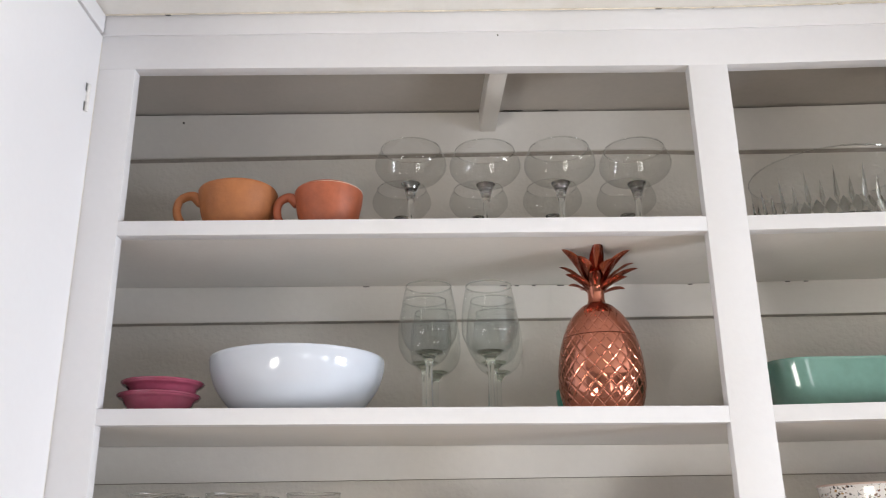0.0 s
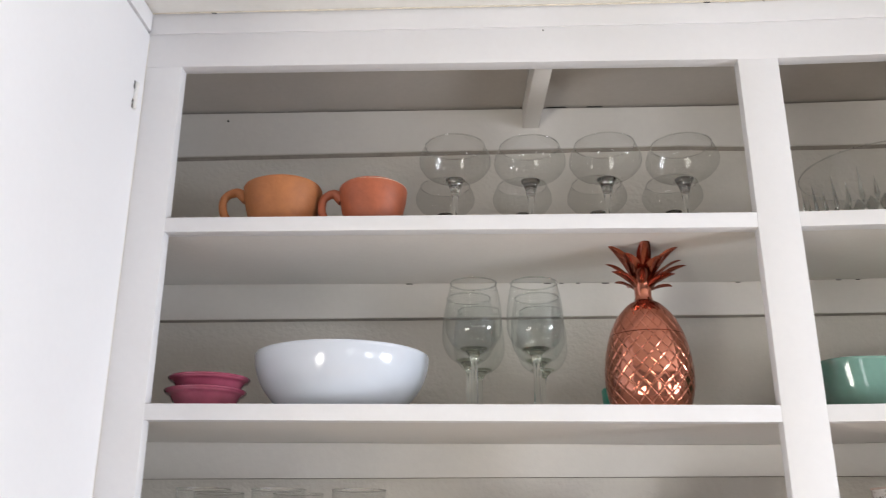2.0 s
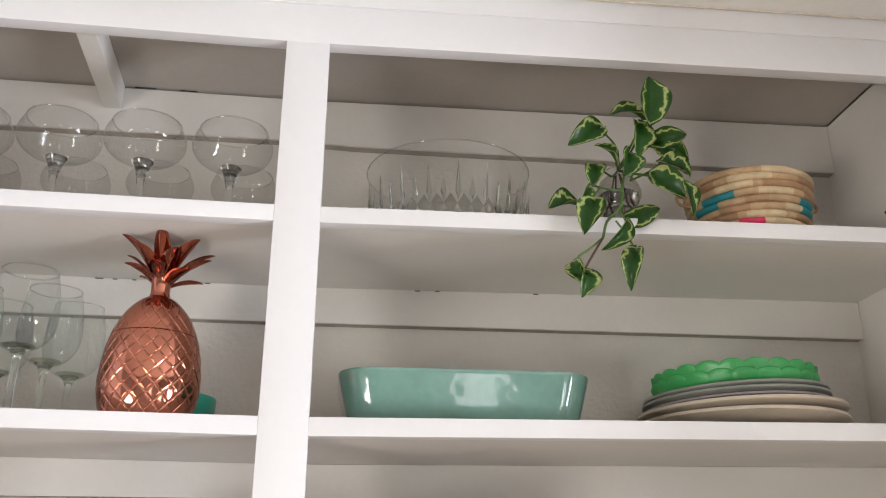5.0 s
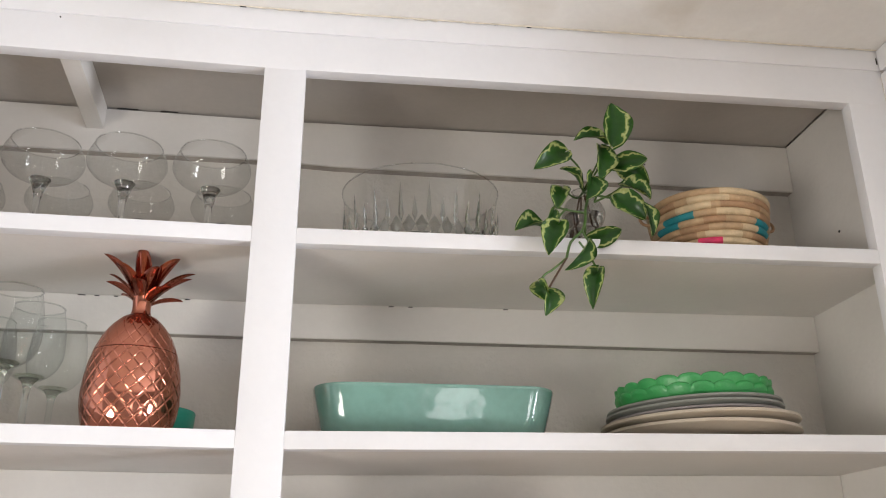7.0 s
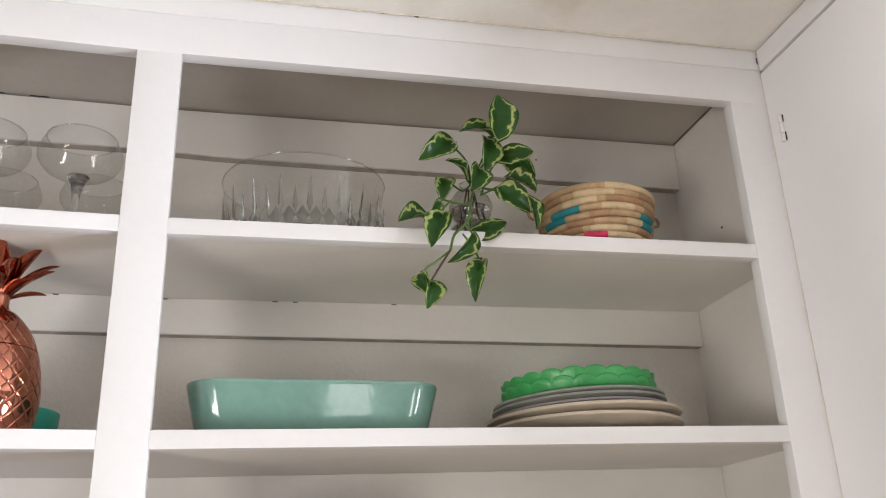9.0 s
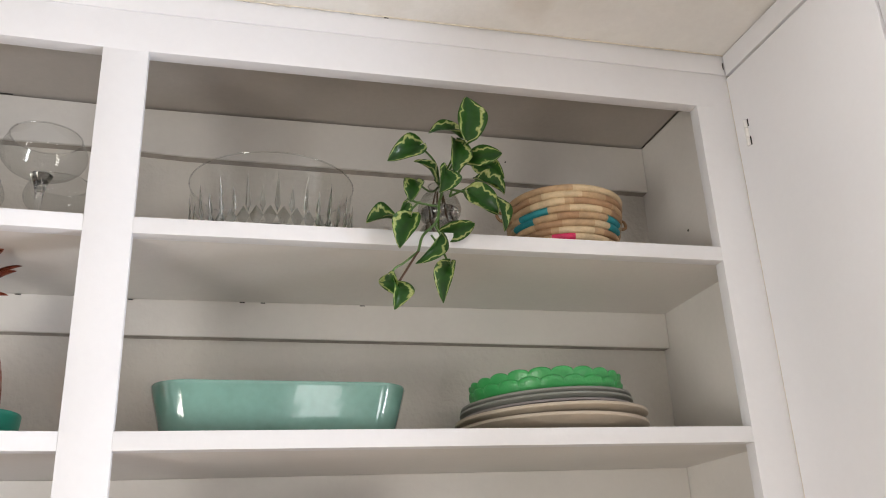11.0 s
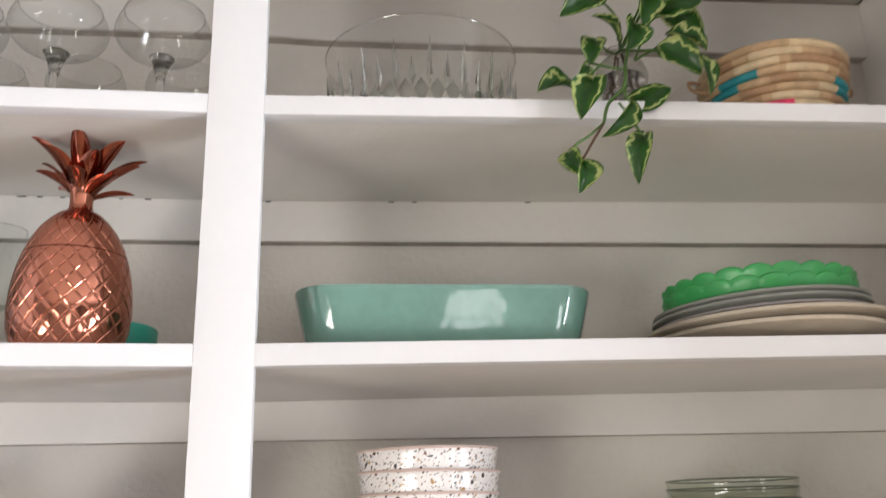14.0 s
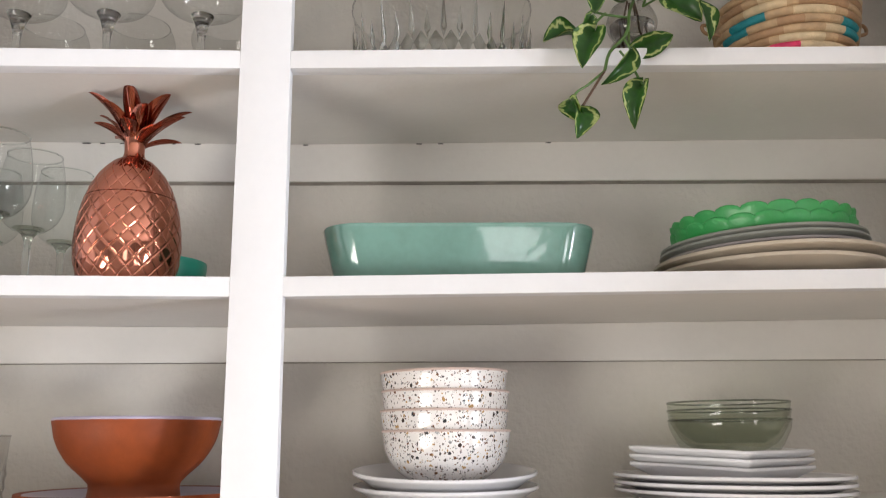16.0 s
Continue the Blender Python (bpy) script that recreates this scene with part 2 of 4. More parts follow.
M["glass_vase"] = thin_glass("grey_thin_glass", (0.80, 0.80, 0.79), 0.03)
M["glass_wine"] = thin_glass("greenish_thin_glass", (0.965, 0.978, 0.971), 0.01, 3.4)
M["glass_green"] = thin_glass("smoky_green_glass", (0.885, 0.905, 0.855), 0.03)
M["glass_rim"] = solid_glass("dark_olive_glass", (0.36, 0.41, 0.33))
M["glass_plug"] = solid_glass("grey_solid_glass", (0.50, 0.50, 0.48))
M["glass_solid"] = solid_glass("clear_solid_glass", (0.97, 0.98, 0.975))
M["glass_facet"] = solid_glass("cut_glass", (0.66, 0.67, 0.64), 0.04, 1.46)
M["glass_stem"] = solid_glass("greenish_solid_glass", (0.94, 0.97, 0.955))
M["crystal"] = thin_glass("pressed_crystal", (0.932, 0.935, 0.927), 0.03, 3.5)


# ---------------------------------------------------------------- shape helpers
def finish(bm, name, materials, parent=None, label="", sharp=0.7, smooth=True):
    bmesh.ops.recalc_face_normals(bm, faces=bm.faces)
    for fc in bm.faces:
        fc.smooth = smooth
    if smooth:
        for e in bm.edges:
            if len(e.link_faces) == 2 and e.calc_face_angle(0) > sharp:
                e.smooth = False
    me = bpy.data.meshes.new(name)
    bm.to_mesh(me)
    bm.free()
    for mt in (materials if isinstance(materials, (list, tuple)) else [materials]):
        me.materials.append(M[mt])
    ob = new(name, me)
    if parent is not None:
        ob.parent = parent
    if label:
        tagged(ob, label)
    return ob


def part(name, bm, material, parent, label=""):
    return finish(bm, name, material, parent, label)


def base(name, x, y, z, label, category, group="", kind="", turn=0.0, tilt=(0.0, 0.0)):
    ob = new(name)
    ob.empty_display_size = 0.02
    ob.matrix_world = pose(x, y, z, tilt[0], tilt[1], turn)
    return tagged(ob, label, category, group, kind)


def loft(rings, closed=False, cap=True, bm=None):
    """Skin over rings of points, each ring a closed loop."""
    bm = bm or bmesh.new()
    vs = [[bm.verts.new(p) for p in r] for r in rings]
    n = len(vs[0])
    pairs = list(zip(vs, vs[1:])) + ([(vs[-1], vs[0])] if closed else [])
    for a, b in pairs:
        for i in range(n):
            bm.faces.new((a[i], a[(i + 1) % n], b[(i + 1) % n], b[i]))
    if cap and not closed:
        bm.faces.new(vs[0][::-1])
        bm.faces.new(vs[-1])
    return bm


def lathe(profile, n=48, wobble=None, bm=None, cap=True):
    """Turn (radius, height) pairs round z. A first or last radius of 0 closes the form."""
    rings = []
    for r, z in profile:
        ring = []
        for i in range(n):
            a = 2 * math.pi * i / n
            rr, zz = (r, z) if wobble is None else wobble(max(r, 1e-4), z, a)
            ring.append((max(rr, 1e-4) * math.cos(a), max(rr, 1e-4) * math.sin(a), zz))
        rings.append(ring)
    return loft(rings, bm=bm, cap=cap)


def bead(r, z, t, n=56):
    """A thin round ring."""
    return loft([[((r + t * math.cos(b)) * math.cos(a), (r + t * math.cos(b)) * math.sin(a), z + t * math.sin(b)) for b in [math.pi * k / 3 for k in range(6)]] for a in [2 * math.pi * k / n for k in range(n)]], closed=True, cap=False)


def tube(points, radius, n=10, bm=None, taper=None):
    """A round rod along points."""
    pts = [Vector(p) for p in points]
    rings, side = [], None
    for i, p in enumerate(pts):
        d = (pts[min(i + 1, len(pts) - 1)] - pts[max(i - 1, 0)]).normalized()
        if side is None:
            side = d.orthogonal().normalized()
        side = (side - d * side.dot(d)).normalized()
        up = d.cross(side)
        r = radius if taper is None else radius * taper(i / (len(pts) - 1))
        rings.append([p + r * (math.cos(2 * math.pi * k / n) * side + math.sin(2 * math.pi * k / n) * up) for k in range(n)])
    return loft(rings, bm=bm)


def bend(points, steps=24):
    """A smooth line through points (Catmull-Rom)."""
    p = [Vector(q) for q in points]
    p = [2 * p[0] - p[1]] + p + [2 * p[-1] - p[-2]]
    out = []
    seg = len(p) - 3
    for i in range(seg):
        a, b, c, d = p[i:i + 4]
        for k in range(max(2, steps // seg)):
            t = k / max(2, steps // seg)
            out.append(0.5 * ((2 * b) + (c - a) * t + (2 * a - 5 * b + 4 * c - d) * t * t + (3 * b - a - 3 * c + d) * t ** 3))
    out.append(p[-2])
    return out


def wall_profile(outer, thick):
    """An open vessel: up the outside, over a rounded lip, down the inside. outer: (r, z) from the foot to the lip."""
    inner = []
    for i, (r, z) in enumerate(outer):
        a, b = outer[max(i - 1, 0)], outer[min(i + 1, len(outer) - 1)]
        dr, dz = b[0] - a[0], b[1] - a[1]
        ln = math.hypot(dr, dz) or 1
        inner.append((max(0.0005, r - thick * dz / ln), z + thick * dr / ln))
    lip_o, lip_i = outer[-1], inner[-1]
    lip = [((lip_o[0] + lip_i[0]) / 2 + (lip_o[0] - lip_i[0]) * 0.25, (lip_o[1] + lip_i[1]) / 2 + thick * 0.5),
           ((lip_o[0] + lip_i[0]) / 2 - (lip_o[0] - lip_i[0]) * 0.25, (lip_o[1] + lip_i[1]) / 2 + thick * 0.5)]
    bottom = outer[0][1] + thick
    down = [q for q in reversed(inner) if q[1] > bottom]
    return [(0, outer[0][1])] + outer + lip + down + [(0, bottom)]


def curve2(pairs, steps=20):
    """Smooth a short (r, z) profile."""
    return [(max(0.0, v.x), v.z) for v in bend([(r, 0, z) for r, z in pairs], steps)]


def sag(x):
    """The old cabinet has settled in its middle."""
    return 0.0105 * abs(x - 0.343)


def board(x0, x1, y0, y1, z0, z1, edge=0.0012, settle=True, low=None, cuts=()):
    """A board along x with eased edges, which follows the cabinet's settling; low(x) lifts its lower edge."""
    xs = sorted([x0, x1, *cuts] + ([0.343] if settle and x0 < 0.343 < x1 else []))
    rings = [[(x, y, z + (sag(x) if settle else 0) + (low(x) if low and z == z0 else 0)) for y, z in ((y0, z0), (y1, z0), (y1, z1), (y0, z1))] for x in xs]
    bm = loft(rings)
    bmesh.ops.recalc_face_normals(bm, faces=bm.faces)
    if edge:
        es = [e for e in bm.edges if e.calc_face_angle(0) > 0.5]
        bmesh.ops.bevel(bm, geom=es, offset=edge, segments=2, profile=0.6, affect='EDGES')
    return bm


def rrect(w, d, r, z, n=8):
    """A rounded rectangle."""
    pts = []
    for cx, cy, a0 in ((w / 2 - r, d / 2 - r, 0), (-w / 2 + r, d / 2 - r, 90), (-w / 2 + r, -d / 2 + r, 180), (w / 2 - r, -d / 2 + r, 270)):
        for k in range(n + 1):
            a = radians(a0 + 90 * k / n)
            pts.append((cx + r * math.cos(a), cy + r * math.sin(a), z))
    return pts


# ---------------------------------------------------------------- the room
FACE = 0.98
S1, S2, S3, TOP = 2.0135, 1.779, 1.5525, 2.227
LEFT, RIGHT = -0.470, 1.1555


def slab(name, x0, x1, y0, y1, z0, z1, material, label, category):
    ob = finish(board(x0, x1, y0, y1, z0, z1, 0, False), name, material, smooth=False)
    return tagged(ob, label, category, kind="structure")


slab("floor", -1.7, 2.7, -2.5, 1.4, -0.1, 0.0, "floor", "brown wooden kitchen floor", "floor")
slab("wall_back", -1.7, 2.7, 1.231, 1.4, 0.0, 2.42, "plaster", "white painted plaster wall behind the shelves", "wall")


def wall_with_windows(name, along, at, a0, a1, holes, thick):
    """A wall at x or y = at; holes: (from, to, sill, head) of the window openings that go through it, in order."""
    bm = bmesh.new()
    cells, p = [], a0
    for w0, w1, z0, z1 in holes:
        cells += [(p, w0, 0, 2.42), (w0, w1, 0, z0), (w0, w1, z1, 2.42)]
        p = w1
    cells.append((p, a1, 0, 2.42))
    for p0, p1, q0, q1 in cells:
        if along == "y":
            rings = [[(at, p, q0), (at + thick, p, q0), (at + thick, p, q1), (at, p, q1)] for p in (p0, p1)]
        else:
            rings = [[(p, at, q0), (p, at + thick, q0), (p, at + thick, q1), (p, at, q1)] for p in (p0, p1)]
        loft(rings, bm=bm)
    tagged(finish(bm, name, "wall", smooth=False), "unseen plain grey kitchen wall with window openings", "wall", kind="structure")
    for k, (w0, w1, z0, z1) in enumerate(holes):
        win = base("window_1", 0, 0, 0, "unseen white sash window with slim glazing bars", "window", kind="structure")
        for u0, u1, v0, v1 in ((w0, w0 + 0.035, z0, z1), (w1 - 0.035, w1, z0, z1), (w0 + 0.035, w1 - 0.035, z0, z0 + 0.035), (w0 + 0.035, w1 - 0.035, z1 - 0.035, z1),
                               ((w0 + w1) / 2 - 0.011, (w0 + w1) / 2 + 0.011, z0 + 0.035, z1 - 0.035), (w0 + 0.035, (w0 + w1) / 2 - 0.011, (z0 + z1) / 2 - 0.014, (z0 + z1) / 2 + 0.014), ((w0 + w1) / 2 + 0.011, w1 - 0.035, (z0 + z1) / 2 - 0.014, (z0 + z1) / 2 + 0.014)):
            d0 = at + (0.01 if along == "y" and at > 0 else thick - 0.035)
            bmw = board(d0, d0 + 0.025, u0, u1, v0, v1, 0.002, False) if along == "y" else board(u0, u1, d0, d0 + 0.025, v0, v1, 0.002, False)
            finish(bmw, "sash_bar", "paint", win)


wall_with_windows("wall_right", "y", 2.6, -2.5, 1.231, [(WINDOWS[1][0][1] - 0.38, WINDOWS[1][0][1] + 0.38, 0.56, 1.40), (WINDOWS[0][0][1] - 0.43, WINDOWS[0][0][1] + 0.43, 0.93, 1.61)], 0.12)
# this opening is added for the left fill that brightens the right door
wall_with_windows("wall_left", "y", -1.22, -2.5, 1.231, [(-1.88, -0.32, 0.57, 1.23)], 0.12)
wall_with_windows("wall_front", "x", -2.5, -1.6, 2.6, [(0.86, 1.38, 0.68, 1.72)], 0.1)

ceil = finish(board(-1.7, 2.7, -2.5, 1.4, 2.3135, 2.42, 0), "ceiling", "ceiling", smooth=False)
tagged(ceil, "off-white painted ceiling with yellowed crumbling paint along the cabinet", "ceiling", kind="structure")

# ---------------------------------------------------------------- the open cabinet
cab = base("wall_cabinet", 0.343, 1.1, 1.2, "white painted built-in wall cabinet with open shelves in two bays", "cabinet")
bpy.context.view_layer.update()


def cpart(name, bm, material="inner", label=""):
    ob = finish(bm, name, material, label=label, sharp=0.5)
    ob.parent = cab
    ob.matrix_parent_inverse = cab.matrix_world.inverted()
    return ob


FB = FACE + 0.019
cpart("top_rail", board(LEFT, RIGHT, FACE, FB, TOP, 2.2811, 0.0005, low=lambda x: 0.004 * max(0.0, min(1.0, (0.30 - x) / 0.72))), "paint")
cpart("crown_board", board(LEFT, RIGHT, FACE - 0.0022, FB, 2.2811, 2.3128, 0.0007), "paint", "white painted board under the ceiling")
for x0, x1 in ((LEFT, -0.4195), (0.3165, 0.3675), (1.0985, RIGHT)):
    cpart("stile", board(x0, x1, FACE + 0.0002, FB - 0.0002, 1.20, TOP + 0.004, 0.0009), "paint")
for z in (S1, S2, S3):
    cpart("shelf", board(-0.60, 1.1395, FB - 0.0003, 1.231, z - 0.019, z, 0.0), "inner")
    for x0, x1 in ((-0.4195, 0.3165), (0.3675, 1.0985)):
        cpart("shelf_edging", board(x0, x1, FACE + 0.0006, FB - 0.0003, z - 0.0191, z + 0.0002, 0.0005), "paint")
# thin boards stand off the plaster under each shelf, their lower edges nearly level; added dark strips paint the shade
# under them
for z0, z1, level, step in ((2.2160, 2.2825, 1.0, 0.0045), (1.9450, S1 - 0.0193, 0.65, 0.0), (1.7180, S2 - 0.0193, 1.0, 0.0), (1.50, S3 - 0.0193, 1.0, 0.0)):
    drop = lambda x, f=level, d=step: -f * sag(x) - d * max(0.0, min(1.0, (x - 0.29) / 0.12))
    cpart("back_cleat", board(-0.60, 1.139, 1.2125, 1.2165, z0, z1, 0.0004, low=drop, cuts=(0.29, 0.41)), "inner")
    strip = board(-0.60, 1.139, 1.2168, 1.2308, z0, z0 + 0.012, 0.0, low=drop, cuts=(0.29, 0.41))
    cpart("furring_strip", strip, "bare_wood", "dark brown strip behind the thin board, coloured as the shade beneath it")
cpart("inner_top", board(-0.60, 1.139, FB + 0.0005, 1.2305, 2.2855, 2.296, 0.0), "dull", "beige-grey painted cabinet top with its shade put into the colour")
cpart("side_panel", board(1.1400, 1.1535, FB + 0.0005, 1.2305, 1.20, 2.2915, 0.0, False), "inner")
cpart("side_panel", board(-0.62, -0.6005, FB + 0.0005, 1.2305, 1.20, 2.284, 0.0, False), "inner")
brace = board(0.046, 0.071, FB + 0.001, 1.2118, 2.2475, 2.2850, 0.0015)
for v in brace.verts:
    v.co.x += 0.011 * (1.2118 - v.co.y) / 0.2
cpart("top_brace", brace, "inner", "narrow white strut set askew under the cabinet top")
cpart("bottom_board", board(-0.60, 1.139, FB + 0.0005, 1.2305, 1.20, 1.219, 0.0), "inner")

# crumbs of old filler and flaked paint along the ceiling
rng = random.Random(7)
for k in range(46):
    cx = rng.choice((rng.uniform(LEFT, RIGHT), rng.uniform(0.05, 0.7)))
    w, h = rng.uniform(0.002, 0.011), rng.uniform(0.0006, 0.0022)
    cpart("paint_flake", board(cx, cx + w, FACE - 0.0048, FACE - 0.0030, 2.3131 - h, 2.3131, 0), rng.choice(("caulk", "caulk", "gap")))

# open cracks in the corner beside the tall cabinet
for dx, z0, z1 in ((0.0058, 2.290, 2.3005), (0.0016, 2.2635, 2.2725)):
    cpart("corner_crack", board(RIGHT - dx, RIGHT - dx + 0.0010, FACE - 0.0036, FACE - 0.0026, z0, z1, 0), "gap")

# dark chips where the paint has come away along the shelf backs, and old nail holes
for cx, w, z in ((0.4965, 0.007, S1), (0.524, 0.006, S1), (0.662, 0.007, S1), (0.16, 0.010, S1), (0.095, 0.006, S1), (0.12, 0.005, S1), (0.185, 0.004, S1),
                 (0.075, 0.010, S1), (0.215, 0.007, S1), (-0.13, 0.009, S1), (0.352, 0.006, S1), (0.05, 0.012, 2.3045), (0.10, 0.03, 2.3045), (0.16, 0.025, 2.3045)):
    zz = z - 0.0204
    cpart("paint_chip", board(cx - w / 2, cx + w / 2, 1.2113, 1.2124, zz - 0.0006, zz + 0.0004, 0), "gap")


def dot(x, y, z, r, axis):
    bm = lathe([(0, -0.0006), (r, -0.0004), (r * 0.7, 0.0008), (0, 0.001)], 10)
    bmesh.ops.transform(bm, matrix=Matrix.Translation((x, y, z)) @ (pose(0, 0, 0, 90) if axis == "y" else pose(0, 0, 0, 0, -90)), verts=bm.verts)
    return cpart("nail_hole", bm, "gap")


dot(1.1399, 1.114, 2.103, 0.0022, "x")
dot(0.894, 1.2123, 2.245, 0.0014, "y")
dot(-0.427, 1.2123, 2.277, 0.002, "y")
dot(0.066, FACE - 0.0002, 2.279, 0.0012, "y")

# ---------------------------------------------------------------- cabinets at both sides
for side, x, s, y0, deep in (("left", LEFT, -1, 0.50, 0.33), ("right", RIGHT, 1, 0.665, 0.034)):
    sc = base("side_cabinet", x + s * 0.15, 0.8, 1.2, "white painted side cabinet front with a flat hinged door", "cabinet", "side cabinets")
    bpy.context.view_layer.update()
    inv = sc.matrix_world.inverted()

    def put(name, bm, material, label="", up=None):
        ob = finish(bm, name, material, label=label, sharp=0.5)
        ob.parent = up or sc
        ob.matrix_parent_inverse = inv if up is None else Matrix.Identity(4)
        return ob

    def bx(d0, d1, ya, yb, za, zb, e=0.0012):
        """d0, d1: depths into the side cabinet from its face."""
        xa, xb = sorted((x + s * d0, x + s * d1))
        return board(xa, xb, ya, yb, za, zb, e, False)
    lift = sag(x)
    head = 2.2815 if s < 0 else 2.2765
    put("end_post", bx(0.0, 0.02, y0, y0 + 0.03, 1.20, head - 0.0005 + lift), "paint")
    put("top_trim", bx(-0.004, 0.02, y0, FACE - 0.004, head + 0.002 + lift, 2.3115 + lift), "paint")
    put("carcass", bx(0.0205, deep, y0, FACE - 0.0006, 1.20, 2.31 + lift, 0), "inner")
    # unseen block, added to keep room light from leaking into the shelves
    put("leak_filler", bx(0.16 if s < 0 else 0.0005, 0.33, FACE, 1.2305, 1.20, 2.31 + lift, 0), "inner")
    door = put("door", bx(-0.002, 0.0195, y0 + 0.0325, FACE - 0.0008, 1.21, head - 0.001 + lift, 0.0012), "door", "flat white painted door")
    for hz in (2.172, 1.40):
        bm = bmesh.new()
        za = hz + 0.030
        for long in (0.0118, 0.0140, 0.0118):
            bm2 = [(0, za), (0.0028, za), (0.0032, za - 0.0008), (0.0032, za - long + 0.0008), (0.0028, za - long), (0, za - long)]
            lathe(bm2, 14, bm=bm)
            za -= long + 0.0006
        bmesh.ops.translate(bm, vec=(x - s * 0.0032, 0.9545, 0), verts=bm.verts)
        hinge = put("hinge", bm, "steel", "white painted butt hinge", door)
        for ya, z_top, z_low in ((0.9490, hz + 0.030, hz + 0.019), (0.9490, hz + 0.0035, hz - 0.0095)):
            put("hinge_gap", bx(-0.0026, -0.0018, ya, ya + 0.0020, z_low, z_top, 0), "gap", "dark open slit beside the hinge", door)
    # the thin line of old caulk in the corner
    ca = tube([(x - s * 0.0012, FACE - 0.0012, 1.20 + 0.045 * k) for k in range(25)], 0.0010, 6)
    put("caulk_line", ca, "caulk", "thin yellowed caulk line")

ca = tube([(LEFT + 0.0325 * k, FACE - 0.0042, 2.3128 + sag(LEFT + 0.0325 * k) - 0.0004) for k in range(51)], 0.0016, 6, taper=lambda t: 0.6 + 0.5 * abs(noise.noise((t * 40, 0.3, 0))))
cpart("caulk_line", ca, "caulk", "crumbling yellowed caulk under the ceiling")


# ---------------------------------------------------------------- top shelf
def at(z, x):
    return z + sag(x) + 0.0003


def mug(x, y, r, h, clay, label, turn, glazed):
    root = base("clay_mug", x, y, at(S1, x), label, "mug", "clay mugs", turn=turn)
    outer = curve2([(r * 0.64, 0.0), (r * 0.69, 0.003), (r * 0.85, h * 0.36), (r * 0.965, h * 0.75), (r, h)], 20)
    part("body", lathe(wall_profile(outer, 0.0045), 56, lambda q, z, a: (q * (1 + 0.012 * math.sin(2 * a + 1) * z / h), z + 0.0012 * math.sin(a * 2 + x * 9) * z / h)), clay, root)
    hp = bend([(-r * 0.90, 0, h * 0.76), (-r * 1.16, 0, h * 0.90), (-r * 1.46, 0, h * 0.76), (-r * 1.47, 0, h * 0.44), (-r * 1.16, 0, h * 0.14), (-r * 0.74, 0, h * 0.12)], 30)
    part("handle", tube(hp, 0.0068, 14, taper=lambda t: 1.15 - 0.35 * math.sin(math.pi * t)), clay, root)
    if glazed:
        ring = [(r - 0.0022 + 0.0020 * math.cos(b), h + 0.0014 + 0.0010 * math.sin(b)) for b in [2 * math.pi * k / 8 for k in range(8)]]
        rings = [[(q * math.cos(a), q * math.sin(a), z) for q, z in ring] for a in [2 * math.pi * k / 48 for k in range(48)]]
        part("glazed_rim", loft(rings, closed=True, cap=False), "glaze_rim", root, "thin pale glazed rim")


mug(-0.2895, 1.056, 0.0525, 0.066, "clay_a", "orange unglazed clay mug with a thick loop handle", 12, False)
mug(-0.166, 1.055, 0.0455, 0.064, "clay_b", "red-brown clay mug with a pale glazed rim and loop handle", 8, True)


def coupe_parts():
    root = base("coupe_glass", 0, 0, 0, "clear glass champagne coupe with a short stem", "glass", "coupe glasses on the top shelf")
    bowl = curve2([(0.004, 0.0790), (0.019, 0.0805), (0.0365, 0.0870), (0.0472, 0.0990), (0.0482, 0.1120), (0.0405, 0.1300)], 26)
    part("bowl", lathe(bowl, 56, cap=False), "glass", root)
    part("rim", bead(0.0404, 0.1302, 0.0008), "glass_solid", root)
    st = curve2([(0.0046, 0.004), (0.0042, 0.02), (0.0042, 0.050), (0.0058, 0.0600)], 20)
    part("stem", lathe([(0, 0.002)] + st + [(0, 0.0602)], 24), "glass_solid", root)
    pl = curve2([(0.0058, 0.0604), (0.0070, 0.0655), (0.0095, 0.0730), (0.0130, 0.0797)], 14)
    part("collar", lathe([(0, 0.0603)] + pl + [(0.010, 0.0805), (0.006, 0.0795), (0, 0.0785)], 28), "glass_plug", root, "dark thick glass collar")
    ft = [(0, 0.0), (0.0315, 0.0), (0.0325, 0.0008), (0.0315, 0.0018), (0.018, 0.0028), (0.008, 0.0048), (0.0046, 0.0075), (0, 0.0075)]
    part("foot", lathe(ft, 48), "glass", root)
    return root


coupe = coupe_parts()
spots = ((-0.055, 1.058), (0.047, 1.064), (0.149, 1.060), (0.253, 1.064), (-0.074, 1.166), (0.040, 1.168), (0.149, 1.163), (0.258, 1.163))
for i, (x, y) in enumerate(spots):
    m4 = pose(x, y, at(S1, x), 0, 0, 40 * i) @ Matrix.Scale(1.0 if i < 4 else 0.89, 4)
    if i:
        copy_thing(coupe, m4)
    else:
        coupe.matrix_world = m4

# pressed crystal bowl
cb = base("crystal_bowl", 0.524, 1.090, at(S1, 0.524), "large clear pressed-glass bowl with tall cut spikes round its base", "bowl")
H_B = 0.095


def pyramid(w, z0, z1, zt, depth):
    """A cut facet on the wall: a diamond or spike with a raised ridge, and its flat back."""
    bm = bmesh.new()
    v = [bm.verts.new(c) for c in ((-w, 0, zt), (0, 0, z0), (w, 0, zt), (0, 0, z1), (0, -depth, zt), (0, 0.0008, zt))]
    for i in range(4):
        bm.faces.new((v[i], v[(i + 1) % 4], v[4]))
        bm.faces.new((v[(i + 1) % 4], v[i], v[5]))
    bmesh.ops.recalc_face_normals(bm, faces=bm.faces)
    return bm


